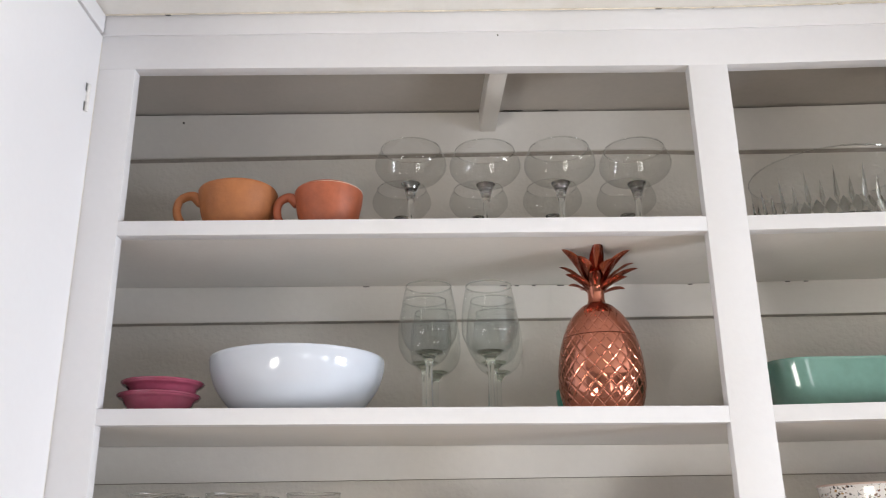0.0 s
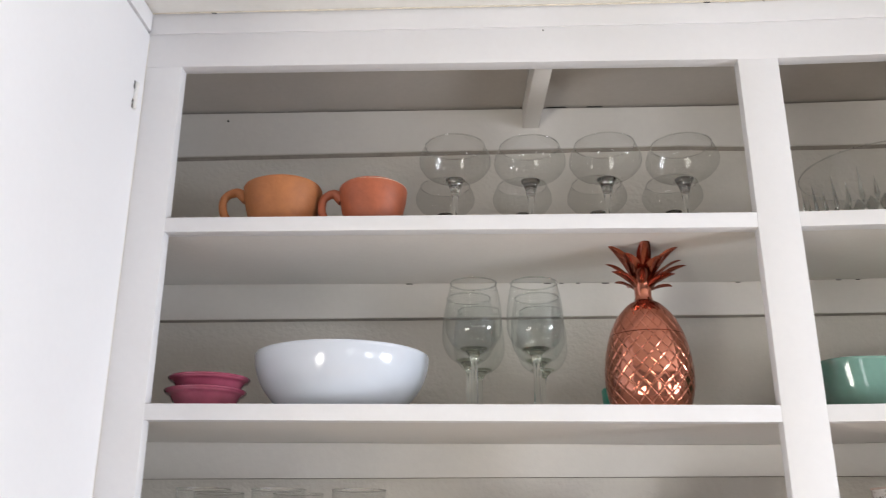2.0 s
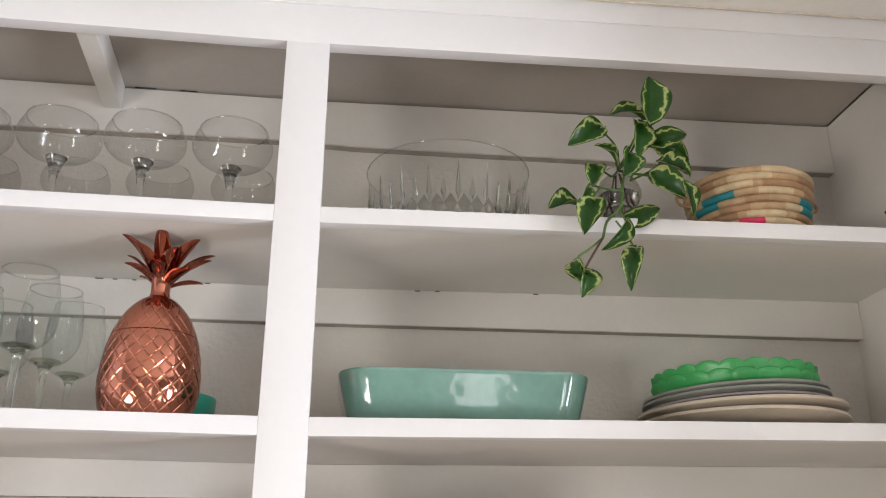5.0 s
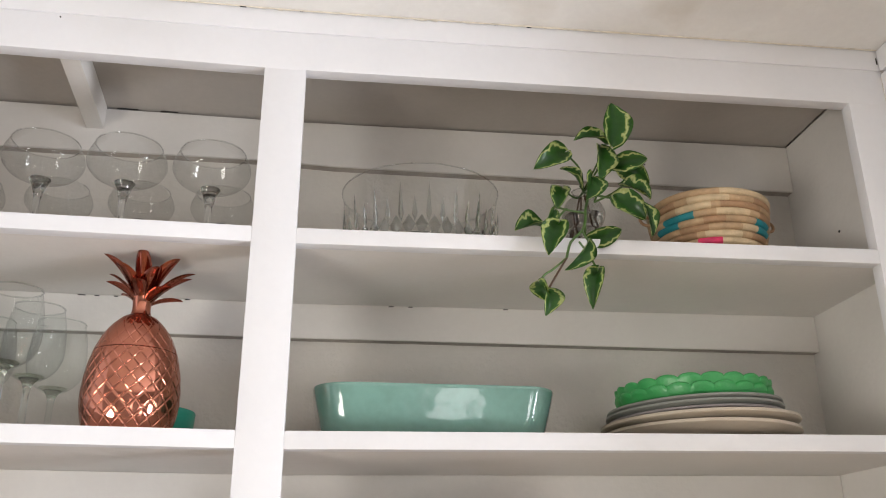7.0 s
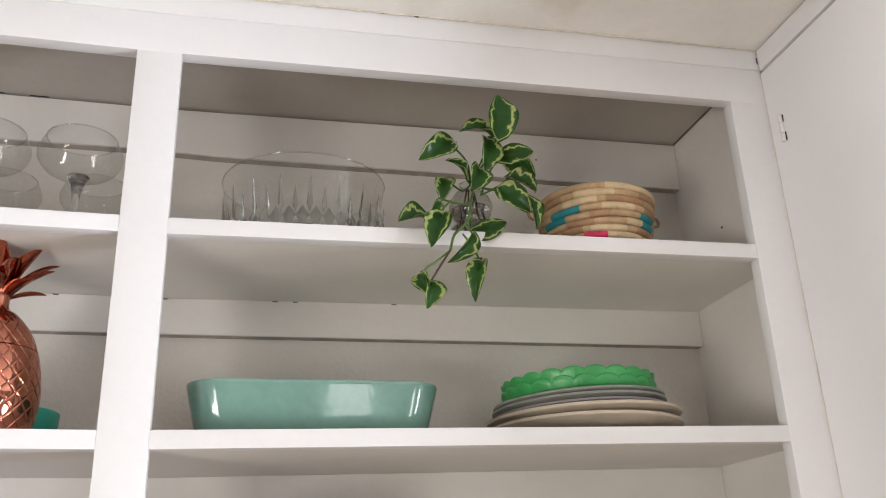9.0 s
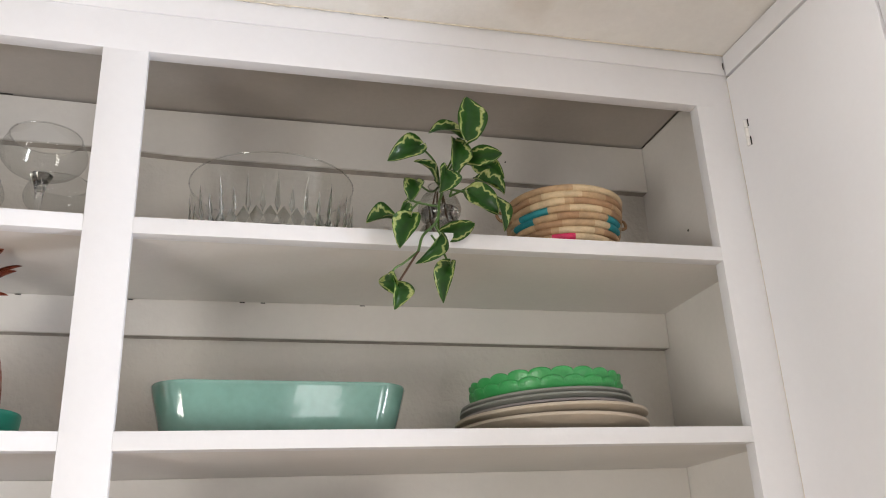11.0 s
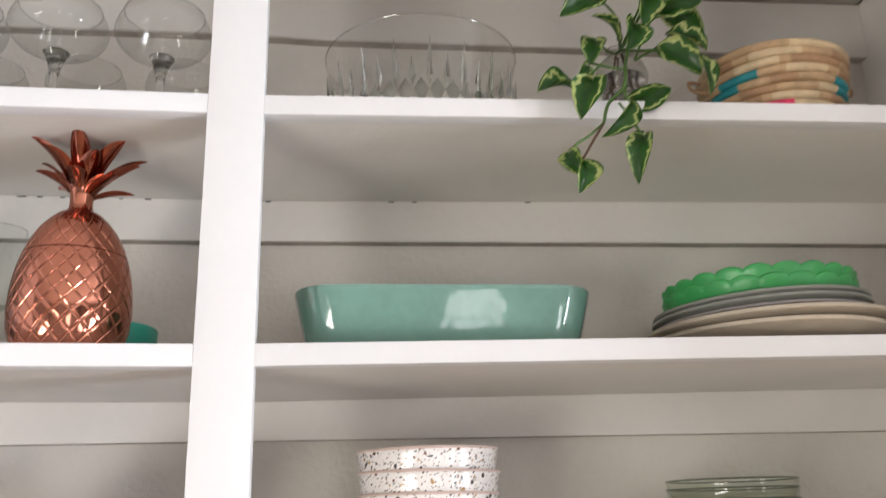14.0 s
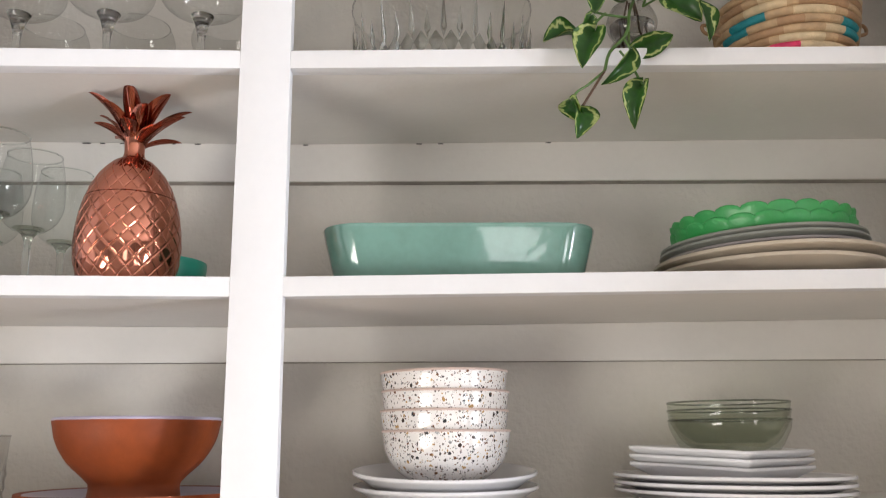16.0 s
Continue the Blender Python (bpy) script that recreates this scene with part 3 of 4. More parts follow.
side = [(0.084, 0.0008), (0.089, 0.0025), (0.0915, 0.008)] + [(0.0925 + 0.0115 * (k / 16) ** 1.2, 0.014 + (H_B - 0.014) * k / 16) for k in range(17)]
part("vessel", lathe(side, 128, cap=False), "crystal", cb)
part("bottom", lathe([(0, 0.0010), (0.083, 0.0012), (0.088, 0.007), (0.086, 0.011), (0.06, 0.009), (0, 0.009)], 96), "glass_facet", cb)
part("rim", bead(0.1038, H_B + 0.0001, 0.0009, 96), "glass_solid", cb, "rounded clear rim")
kinds = [pyramid(0.0036, 0.020, 0.072, 0.031, 0.0046), pyramid(0.0036, 0.020, 0.055, 0.030, 0.0046), pyramid(0.0082, 0.002, 0.032, 0.019, 0.0065)]
facets = [part(nm, bm, "glass_facet", cb) for nm, bm in zip(("spike", "spike", "diamond"), kinds)]
for k in range(36):
    for which, shift in ((k % 2, 0.0), (2, 0.5)):
        a = 2 * math.pi * (k + shift) / 36
        src = facets[which]
        ob = src if k == which % 2 and (which < 2 or k == 0) else new(src.name.split(".")[0], src.data)
        ob.parent = cb
        lean = 0.0 if which == 2 else 7.0
        rad_at = 0.0912 if which == 2 else 0.0945
        ob.matrix_basis = Matrix.Rotation(a, 4, 'Z') @ Matrix.Translation((0, -rad_at, 0)) @ Matrix.Rotation(radians(lean), 4, 'X')

# trailing pothos in a little glass vase
vx, vy = 0.737, 1.052
vz = at(S1, vx)
vase = base("glass_vase", vx, vy, vz, "small clear double-bulb glass vase holding a cutting in water", "vase")
vp = curve2([(0.018, 0.0), (0.029, 0.004), (0.0325, 0.018), (0.026, 0.034), (0.0205, 0.041), (0.026, 0.052), (0.0285, 0.064), (0.022, 0.080), (0.0125, 0.088), (0.0135, 0.096)], 40)
part("body", lathe(vp, 40, cap=False), "glass_vase", vase)
part("rim", bead(0.0135, 0.096, 0.0008, 32), "glass_solid", vase)
wp = curve2([(0.016, 0.002), (0.027, 0.006), (0.0303, 0.018), (0.0238, 0.034), (0.0185, 0.041), (0.0238, 0.052), (0.025, 0.060)], 30)
part("water", lathe([(0, 0.002)] + wp + [(0, 0.060)], 36), "glass_solid", vase)

plant = base("pothos_plant", vx, vy, vz + 0.06, "variegated green and cream trailing pothos cutting hanging over the shelf", "plant")
bpy.context.view_layer.update()
pinv = plant.matrix_world.inverted()


def stem(points, r=0.0013, material="stem", name="stem"):
    ob = finish(tube(bend(points, 18), r, 8), name, material)
    ob.parent, ob.matrix_parent_inverse = plant, pinv
    return ob


def leaf(b, tip, width, turn=0.0, curl=0.35, fold=0.7, drop=0.0):
    """A heart-shaped leaf from its base b to its tip; turn rolls it about its midrib, curl bends it back."""
    b, tip = Vector(b), Vector(tip)
    d = tip - b
    width *= 0.97
    ln = d.length
    d.normalize()
    face = Vector((0, -1, 0.15))
    face = (face - d * face.dot(d)).normalized()
    face = Matrix.Rotation(radians(turn), 3, d) @ face
    side = d.cross(face)
    bm = bmesh.new()
    uvl = bm.loops.layers.uv.new("UVMap")
    nv, nu = 12, 8
    grid, coords = [], {}
    for i in range(nv + 1):
        v = i / nv
        w = width * 0.5 * (math.sin(math.pi * min(1, v ** 0.80)) ** 0.70) if 0 < v < 1 else 0.0
        w = max(w, 0.0006)
        row = []
        for j in range(nu + 1):
            u = 2 * j / nu - 1
            back = -0.10 * ln * (1 - v) ** 3 * abs(u) ** 1.5 * 1.6
            rip = 0.06 * width * math.sin(9 * v + 4 * u + ln * 900) * abs(u)
            p = b + d * (v * ln + back) + side * (u * w) + face * (math.sin(math.pi * v) * curl * ln * 0.36 + abs(u) ** 1.5 * w * fold - drop * v * v * ln + rip)
            vert = bm.verts.new(p)
            coords[vert] = (u, v)
            row.append(vert)
        grid.append(row)
    for i in range(nv):
        for j in range(nu):
            fc = bm.faces.new((grid[i][j], grid[i][j + 1], grid[i + 1][j + 1], grid[i + 1][j]))
            for lp in fc.loops:
                lp[uvl].uv = coords[lp.vert]
    bmesh.ops.solidify(bm, geom=list(bm.faces), thickness=0.0005)
    ob = finish(bm, "leaf", "leaf", sharp=2.0)
    ob.parent, ob.matrix_parent_inverse = plant, pinv
    return ob


VX = (vx, vy - 0.004, vz + 0.094)
leaf((0.749, 0.957, 2.136), (0.750, 0.948, 2.190), 0.041, 10, 0.2)
leaf((0.746, 0.972, 2.144), (0.702, 0.962, 2.141), 0.028, 25, 0.5)
leaf((0.696, 0.985, 2.136), (0.652, 0.972, 2.104), 0.032, -12, 0.35)
leaf((0.739, 0.972, 2.137), (0.732, 0.962, 2.090), 0.034, -18, 0.3)
leaf((0.716, 0.992, 2.093), (0.687, 0.980, 2.110), 0.024, 35, 0.4)
leaf((0.724, 0.968, 2.094), (0.712, 0.958, 2.059), 0.032, -20, 0.35)
leaf((0.757, 0.982, 2.118), (0.799, 0.970, 2.126), 0.027, 20, 0.45)
leaf((0.772, 0.994, 2.124), (0.805, 0.985, 2.099), 0.031, 30, 0.3)
leaf((0.768, 0.984, 2.092), (0.800, 0.975, 2.072), 0.036, -22, 0.3)
leaf((0.752, 0.969, 2.068), (0.784, 0.957, 2.036), 0.034, 12, 0.25)
leaf((0.779, 0.968, 2.062), (0.790, 0.958, 2.014), 0.024, -30, 0.4)
leaf((0.690, 0.984, 2.084), (0.679, 0.974, 2.052), 0.026, 15, 0.35)
leaf((0.664, 0.984, 2.031), (0.625, 0.972, 2.021), 0.034, 30, 0.3)
leaf((0.675, 0.974, 2.050), (0.662, 0.970, 2.029), 0.016, -30, 0.3)
leaf((0.676, 0.960, 2.026), (0.660, 0.953, 1.983), 0.033, 14, 0.55)
leaf((0.720, 0.990, 2.019), (0.760, 0.978, 2.031), 0.026, 32, 0.5)
leaf((0.709, 0.957, 2.004), (0.677, 0.950, 1.964), 0.021, -38, 0.5, 1.0)
leaf((0.648, 0.957, 1.950), (0.658, 0.949, 1.924), 0.022, 34, 0.9, 0.8)
leaf((0.655, 0.952, 1.938), (0.650, 0.942, 1.906), 0.028, -16, 0.9, 0.7)
leaf((0.721, 0.960, 1.968), (0.708, 0.950, 1.918), 0.025, 24, 0.9, 0.6)
stem([VX, (0.745, 1.00, 2.125), (0.749, 0.957, 2.136)])
stem([VX, (0.742, 0.99, 2.13), (0.746, 0.972, 2.144)])
stem([VX, (0.720, 1.00, 2.120), (0.696, 0.985, 2.136)])
stem([VX, (0.744, 1.00, 2.125), (0.739, 0.972, 2.137)])
stem([VX, (0.725, 1.01, 2.096), (0.716, 0.992, 2.093)])
stem([VX, (0.732, 0.99, 2.10), (0.724, 0.968, 2.094)])
stem([(0.742, 1.02, 2.085), (0.750, 0.99, 2.112), (0.757, 0.982, 2.118)])
stem([(0.742, 1.02, 2.085), (0.755, 1.00, 2.118), (0.772, 0.994, 2.124)])
stem([(0.742, 1.02, 2.085), (0.758, 1.00, 2.088), (0.768, 0.984, 2.092)])
stem([VX, (0.744, 0.995, 2.082), (0.752, 0.969, 2.068)], 0.0016)
stem([(0.752, 0.969, 2.068), (0.768, 0.972, 2.070), (0.779, 0.968, 2.062)])
stem([VX, (0.712, 1.00, 2.080), (0.690, 0.984, 2.084)])
stem([VX, (0.728, 1.0, 2.085), (0.716, 0.978, 2.055), (0.713, 0.972, 2.038), (0.705, 0.963, 2.020), (0.690, 0.962, 2.004), (0.684, 0.962, 1.984)], 0.0017)
stem([(0.716, 0.978, 2.050), (0.690, 0.975, 2.052), (0.675, 0.974, 2.056)])
stem([(0.690, 0.972, 2.052), (0.680, 0.965, 2.040), (0.676, 0.960, 2.032)])
stem([(0.680, 0.97, 2.045), (0.668, 0.98, 2.036), (0.664, 0.984, 2.031)])
stem([(0.713, 0.972, 2.038), (0.716, 0.985, 2.024), (0.720, 0.990, 2.019)])
stem([(0.705, 0.963, 2.020), (0.709, 0.960, 2.010), (0.710, 0.957, 2.004)])
stem([(0.684, 0.962, 1.984), (0.666, 0.960, 1.968), (0.655, 0.958, 1.960), (0.648, 0.957, 1.949)])
stem([(0.684, 0.962, 1.984), (0.669, 0.958, 1.960), (0.655, 0.952, 1.937)], 0.0013, "root")
stem([(0.700, 0.961, 2.005), (0.711, 0.960, 1.988), (0.721, 0.960, 1.967)])
for k in range(4):
    stem([(vx + 0.004 * math.cos(k * 1.7), vy + 0.004 * math.sin(k * 1.7), vz + 0.09), (vx + 0.012 * math.cos(k * 1.7), vy + 0.012 * math.sin(k * 1.7), vz + 0.05), (vx + 0.016 * math.cos(k * 2.1), vy + 0.014 * math.sin(k * 2.1), vz + 0.012)], 0.0012, "root", "root")

# coiled straw basket
bk_x, bk_y = 0.929, 1.092
bk = base("coiled_basket", bk_x, bk_y, at(S1, bk_x), "small coiled straw basket in tan with teal and pink patches", "basket")
ROWS_B = 10
for i in range(ROWS_B):
    f = i / (ROWS_B - 1)
    R = 0.0650 + 0.0190 * math.sin(f * 1.40)
    rc = 0.0053
    zc = 0.0054 + i * 0.0093
    nseg, nr = 84, 10
    bm = bmesh.new()
    rings = []
    for k in range(nseg):
        a = 2 * math.pi * k / nseg
        wob = 1 + 0.004 * math.sin(5 * a + i)
        twist = 0.00035 * math.sin(a * 42)
        rings.append([((R * wob - rc + (rc + twist) * math.cos(b)) * math.cos(a), (R * wob - rc + (rc + twist) * math.cos(b)) * math.sin(a), zc + (rc + twist) * math.sin(b) + 0.0008 * math.sin(a * 3 + i)) for b in [2 * math.pi * q / nr for q in range(nr)]])
    loft(rings, closed=True, cap=False, bm=bm)
    bm.faces.ensure_lookup_table()
    # stitched colour patches, by row and by angle in degrees (270 faces the room)
    patches = {2: ((230, 258, 4), (258, 300, 1), (196, 222, 2)), 3: ((240, 278, 1), (205, 232, 2), (290, 320, 2)), 4: ((279, 300, 1), (300, 325, 3), (215, 246, 2)), 5: ((185, 213, 3), (294, 320, 3), (240, 262, 2)),
               6: ((196, 231, 3), (254, 289, 1), (300, 330, 2)), 7: ((214, 248, 1), (258, 300, 2)), 8: ((229, 266, 1), (190, 216, 2), (290, 325, 2)), 9: ((257, 335, 1), (150, 190, 1))}.get(i, ())
    for fc in bm.faces:
        c = fc.calc_center_median()
        ang = math.degrees(math.atan2(c.y, c.x)) % 360
        for a0, a1, mi in patches:
            if a0 <= ang < a1:
                fc.material_index = mi
    part("coil", bm, ["straw", "straw_light", "straw_dark", "straw_teal", "straw_pink"], bk)
part("bottom", lathe([(0, 0.0005), (0.060, 0.0005), (0.061, 0.006), (0, 0.006)], 48), "straw", bk)
for sgn in (1, -1):
    hp = bend([(sgn * 0.080, 0.010, 0.083), (sgn * 0.096, 0.006, 0.082), (sgn * 0.095, 0.000, 0.069), (sgn * 0.079, -0.004, 0.064)], 16)
    part("loop_handle", tube(hp, 0.0022, 8), "straw_dark", bk)

# ---------------------------------------------------------------- middle shelf
def small_plate(x, y, z, label):
    root = base("mauve_saucer", x, y, z, label, "saucer", "stack of saucers", turn=20)
    o = curve2([(0.030, 0.0), (0.034, 0.002), (0.040, 0.012), (0.0435, 0.0185), (0.0485, 0.0215), (0.0500, 0.0240)], 22)
    part("body", lathe(wall_profile(o, 0.003), 56), "mauve", root)
    ring = [(0.0492 + 0.0019 * math.cos(b), 0.0250 + 0.0017 * math.sin(b)) for b in [2 * math.pi * k / 8 for k in range(8)]]
    part("rolled_rim", loft([[(q * math.cos(a), q * math.sin(a), h) for q, h in ring] for a in [2 * math.pi * k / 56 for k in range(56)]], closed=True, cap=False), "mauve", root)


zx = at(S2, -0.37)
small_plate(-0.3720, 1.053, zx, "mauve-pink glazed saucer under its twin")
small_plate(-0.3690, 1.055, zx + 0.0165, "mauve-pink glazed saucer stacked on another")

wb = base("serving_bowl", -0.2080, 1.106, at(S2, -0.21), "large plain glossy white china serving bowl", "bowl")
o = curve2([(0.064, 0.0), (0.070, 0.0015), (0.086, 0.015), (0.1045, 0.039), (0.1130, 0.061), (0.1152, 0.0778)], 30)
part("vessel", lathe(wall_profile(o, 0.0035), 96), "white_china", wb)

dk = base("dark_pot", -0.505, 1.10, at(S2, -0.505), "dark brown stoneware pot half hidden behind the frame", "pot")
o = curve2([(0.026, 0.0), (0.036, 0.012), (0.038, 0.034), (0.030, 0.052)], 18)
part("vessel", lathe(wall_profile(o, 0.003), 40), "dark_pot", dk)


def wine_parts():
    root = base("wine_glass", 0, 0, 0, "clear greenish wine glass with a tall stem", "glass", "wine glasses on the middle shelf")
    bw = curve2([(0.003, 0.0738), (0.013, 0.0760), (0.0268, 0.0860), (0.0346, 0.101), (0.0360, 0.117), (0.0344, 0.141), (0.0295, 0.1665)], 34)
    part("bowl", lathe(bw, 52, cap=False), "glass_wine", root)
    part("rim", bead(0.0294, 0.1667, 0.0009), "glass_stem", root)
    st = curve2([(0.0052, 0.003), (0.0042, 0.018), (0.0040, 0.052), (0.0046, 0.066), (0.0080, 0.0735), (0.0120, 0.0772)], 24)
    part("stem", lathe([(0, 0.002)] + st + [(0.008, 0.0787), (0, 0.0780)], 24), "glass_stem", root)
    part("collar", lathe([(0, 0.0783), (0.0120, 0.0775), (0.0165, 0.0798), (0.0173, 0.0808), (0.0150, 0.0812), (0.008, 0.0803), (0, 0.0799)], 32), "glass_green", root, "thick green glass bottom")
    part("foot", lathe([(0, 0.0), (0.0320, 0.0), (0.0330, 0.0008), (0.0320, 0.0018), (0.018, 0.0028), (0.009, 0.0045), (0.005, 0.0075), (0, 0.0075)], 44), "glass_wine", root)
    return root


wine = wine_parts()
for i, (x, y) in enumerate(((-0.032, 1.054), (0.046, 1.054), (-0.040, 1.125), (0.053, 1.125), (-0.027, 1.194), (0.062, 1.194))):
    m4 = pose(x, y, at(S2, x), 0, 0, 55 * i)
    if i:
        copy_thing(wine, m4)
    else:
        wine.matrix_world = m4

# copper pineapple
px, py = 0.187, 1.066
pn = base("pineapple_tumbler", px, py, at(S2, px), "polished copper pineapple tumbler with engraved diamonds and a leafy lid", "tumbler")
EGG = curve2([(0.0440, 0.0), (0.0475, 0.006), (0.0535, 0.028), (0.0550, 0.050), (0.0522, 0.078), (0.0460, 0.102), (0.0362, 0.123), (0.0230, 0.1385), (0.0125, 0.1455)], 230)


def engraved(r, z, a):
    """Two crossing sets of fine spiral grooves."""
    g = 0.0
    for sgn in (1, -1):
        u = (a * 20 / (2 * math.pi) + sgn * z * 55.0) % 1.0
        u = min(u, 1 - u)
        g = max(g, 1 - (u / 0.085) ** 1.5)
    fade = min(1.0, max(0.0, (0.1425 - z) / 0.026)) * min(1.0, max(0.0, (z - 0.003) / 0.004))
    return r - 0.0009 * g * fade, z


SEAM = 0.0975
r_seam = 0.0474
low = [(q, z) for q, z in EGG if z < SEAM - 0.0004] + [(r_seam, SEAM - 0.0003), (r_seam - 0.0006, SEAM)]
high = [(r_seam - 0.0006, SEAM + 0.0001), (r_seam, SEAM + 0.0004)] + [(q, z) for q, z in EGG if z > SEAM + 0.0006]
part("cup", lathe([(0, 0.0)] + low + [(0, SEAM - 0.0001)], 768, engraved), "copper", pn)
part("lid", lathe([(0, SEAM + 0.0001)] + high + [(0, 0.1457)], 768, engraved), "copper", pn)
part("neck", lathe(curve2([(0.0128, 0.1445), (0.0108, 0.151), (0.0112, 0.162), (0.0130, 0.170)], 16) + [(0, 0.170)], 40), "copper", pn)


def crown_leaf(az, reach, tip, width, start):
    """One spoon-shaped metal leaf: az round the neck, reach and height of its tip, which bends over outwards."""
    bm = bmesh.new()
    rows = []
    width *= 1.10
    nv, nu = 18, 8
    p0 = Vector((0.0095, 0, start))
    p2 = Vector((reach, 0, tip))
    p1 = Vector((0.0095 + 0.22 * (reach - 0.0095), 0, start + 0.50 * (tip - start)))
    p3 = p1.lerp(p2, 0.55) + Vector((0, 0, 0.10 * (tip - start)))
    for i in range(nv + 1):
        v = i / nv
        a3 = [(1 - v) ** 3, 3 * v * (1 - v) ** 2, 3 * v * v * (1 - v), v ** 3]
        p = p0 * a3[0] + p1 * a3[1] + p3 * a3[2] + p2 * a3[3]
        t = ((p1 - p0) * (1 - v) ** 2 + (p3 - p1) * (2 * v * (1 - v)) + (p2 - p3) * v * v).normalized()
        nrm = Vector((-t.z, 0, t.x))
        w = width * 0.5 * (0.60 + 0.40 * math.sin(math.pi * min(0.5, v))) * (1.0 if v < 0.45 else max(0.0, 1 - ((v - 0.45) / 0.55) ** 2.0) ** 0.8) + 0.0003
        row = []
        for j in range(nu + 1):
            u = 2 * j / nu - 1
            q = p + nrm * (0.55 * w * u * u * (1 - 0.35 * v))
            row.append(bm.verts.new((q.x, u * w * 0.94, q.z)))
        rows.append(row)
    for i in range(nv):
        for j in range(nu):
            bm.faces.new((rows[i][j], rows[i][j + 1], rows[i + 1][j + 1], rows[i + 1][j]))
    bmesh.ops.solidify(bm, geom=list(bm.faces), thickness=0.0014)
    bmesh.ops.rotate(bm, cent=(0, 0, 0), matrix=Matrix.Rotation(radians(az), 3, 'Z'), verts=bm.verts)
    part("leaf", bm, "copper_leaf", pn)


for az, reach, tip, width, start in (
        (272, 0.042, 0.2175, 0.018, 0.164), (210, 0.052, 0.2125, 0.018, 0.163), (236, 0.047, 0.1990, 0.019, 0.161), (328, 0.051, 0.2095, 0.019, 0.163), (300, 0.043, 0.1955, 0.021, 0.161),
        (264, 0.032, 0.181, 0.020, 0.162), (168, 0.046, 0.199, 0.015, 0.160), (202, 0.044, 0.181, 0.017, 0.161), (140, 0.041, 0.178, 0.015, 0.159), (15, 0.058, 0.205, 0.016, 0.160),
        (350, 0.057, 0.190, 0.017, 0.158), (325, 0.046, 0.174, 0.018, 0.160), (30, 0.050, 0.172, 0.015, 0.158), (75, 0.045, 0.196, 0.017, 0.160), (105, 0.045, 0.176, 0.017, 0.159), (60, 0.030, 0.204, 0.018, 0.163), (110, 0.022, 0.203, 0.018, 0.164)):
    crown_leaf(az, reach, tip, width, start)

tc = base("teal_bowl", 0.1935, 1.150, at(S2, 0.203), "small teal bowl tucked behind the copper pineapple", "bowl")
o = curve2([(0.040, 0.0), (0.047, 0.004), (0.0535, 0.022), (0.056, 0.045)], 18)
part("vessel", lathe(wall_profile(o, 0.003), 48), "teal_cup", tc)

# celadon baking dish
bd = base("baking_dish", 0.5405, 1.117, at(S2, 0.54), "glossy celadon green rectangular ceramic baking dish", "dish")
rings = [rrect(0.240, 0.135, 0.030, 0.0), rrect(0.257, 0.152, 0.036, 0.0012), rrect(0.2665, 0.160, 0.038, 0.007), rrect(0.278, 0.168, 0.039, 0.030),
         rrect(0.2875, 0.1755, 0.040, 0.050), rrect(0.2910, 0.178, 0.041, 0.0585), rrect(0.2922, 0.1788, 0.041, 0.0615), rrect(0.2905, 0.1775, 0.040, 0.0633), rrect(0.286, 0.174, 0.039, 0.0637), rrect(0.279, 0.170, 0.037, 0.0620),
         rrect(0.274, 0.165, 0.036, 0.050), rrect(0.262, 0.153, 0.034, 0.012), rrect(0.250, 0.140, 0.030, 0.0065)]
part("vessel", loft(rings), "celadon", bd)


def dish_plate(name, x, y, z, r, h, material, label, category, group, lip=0.003, foot=0.6, tilt=(0, 0), segs=80, wob=None):
    root = base(name, x, y, z, label, category, group, tilt=tilt)
    o = curve2([(r * foot, 0.0), (r * (foot + 0.04), 0.0012), (r * (foot + 0.16), h * 0.30), (r * 0.90, h * 0.72), (r * 0.985, h * 0.93), (r, h)], 24)
    part("body", lathe(wall_profile(o, lip), segs, wob), material, root)
    return root


gx, gy = 0.889, 1.106
gz = at(S2, gx)
G = "stack of plates on the middle shelf"
dish_plate("stoneware_plate", gx, gy, gz, 0.1245, 0.0160, "cream_plate", "cream matt stoneware plate at the bottom of a stack", "plate", G, 0.004, 0.58)
dish_plate("stoneware_plate", gx, gy, gz + 0.0105, 0.1250, 0.0180, "cream_plate", "cream matt stoneware plate stacked on its twin", "plate", G, 0.004, 0.58, (0.3, -1.2))
dish_plate("stoneware_plate", gx - 0.004, gy, gz + 0.0150, 0.1110, 0.0209, "lilac_plate", "lilac-grey stoneware plate in a stack", "plate", G, 0.003, 0.55, (0.2, -1.8))
dish_plate("stoneware_plate", gx - 0.005, gy, gz + 0.0212, 0.1125, 0.0222, "grey_plate", "grey-green stoneware plate in a stack", "plate", G, 0.003, 0.55, (0.2, -2.0))
dish_plate("stoneware_plate", gx - 0.005, gy, gz + 0.0280, 0.1110, 0.0215, "grey_plate", "grey-green stoneware plate at the top of a stack", "plate", G, 0.003, 0.55, (0.2, -2.2))

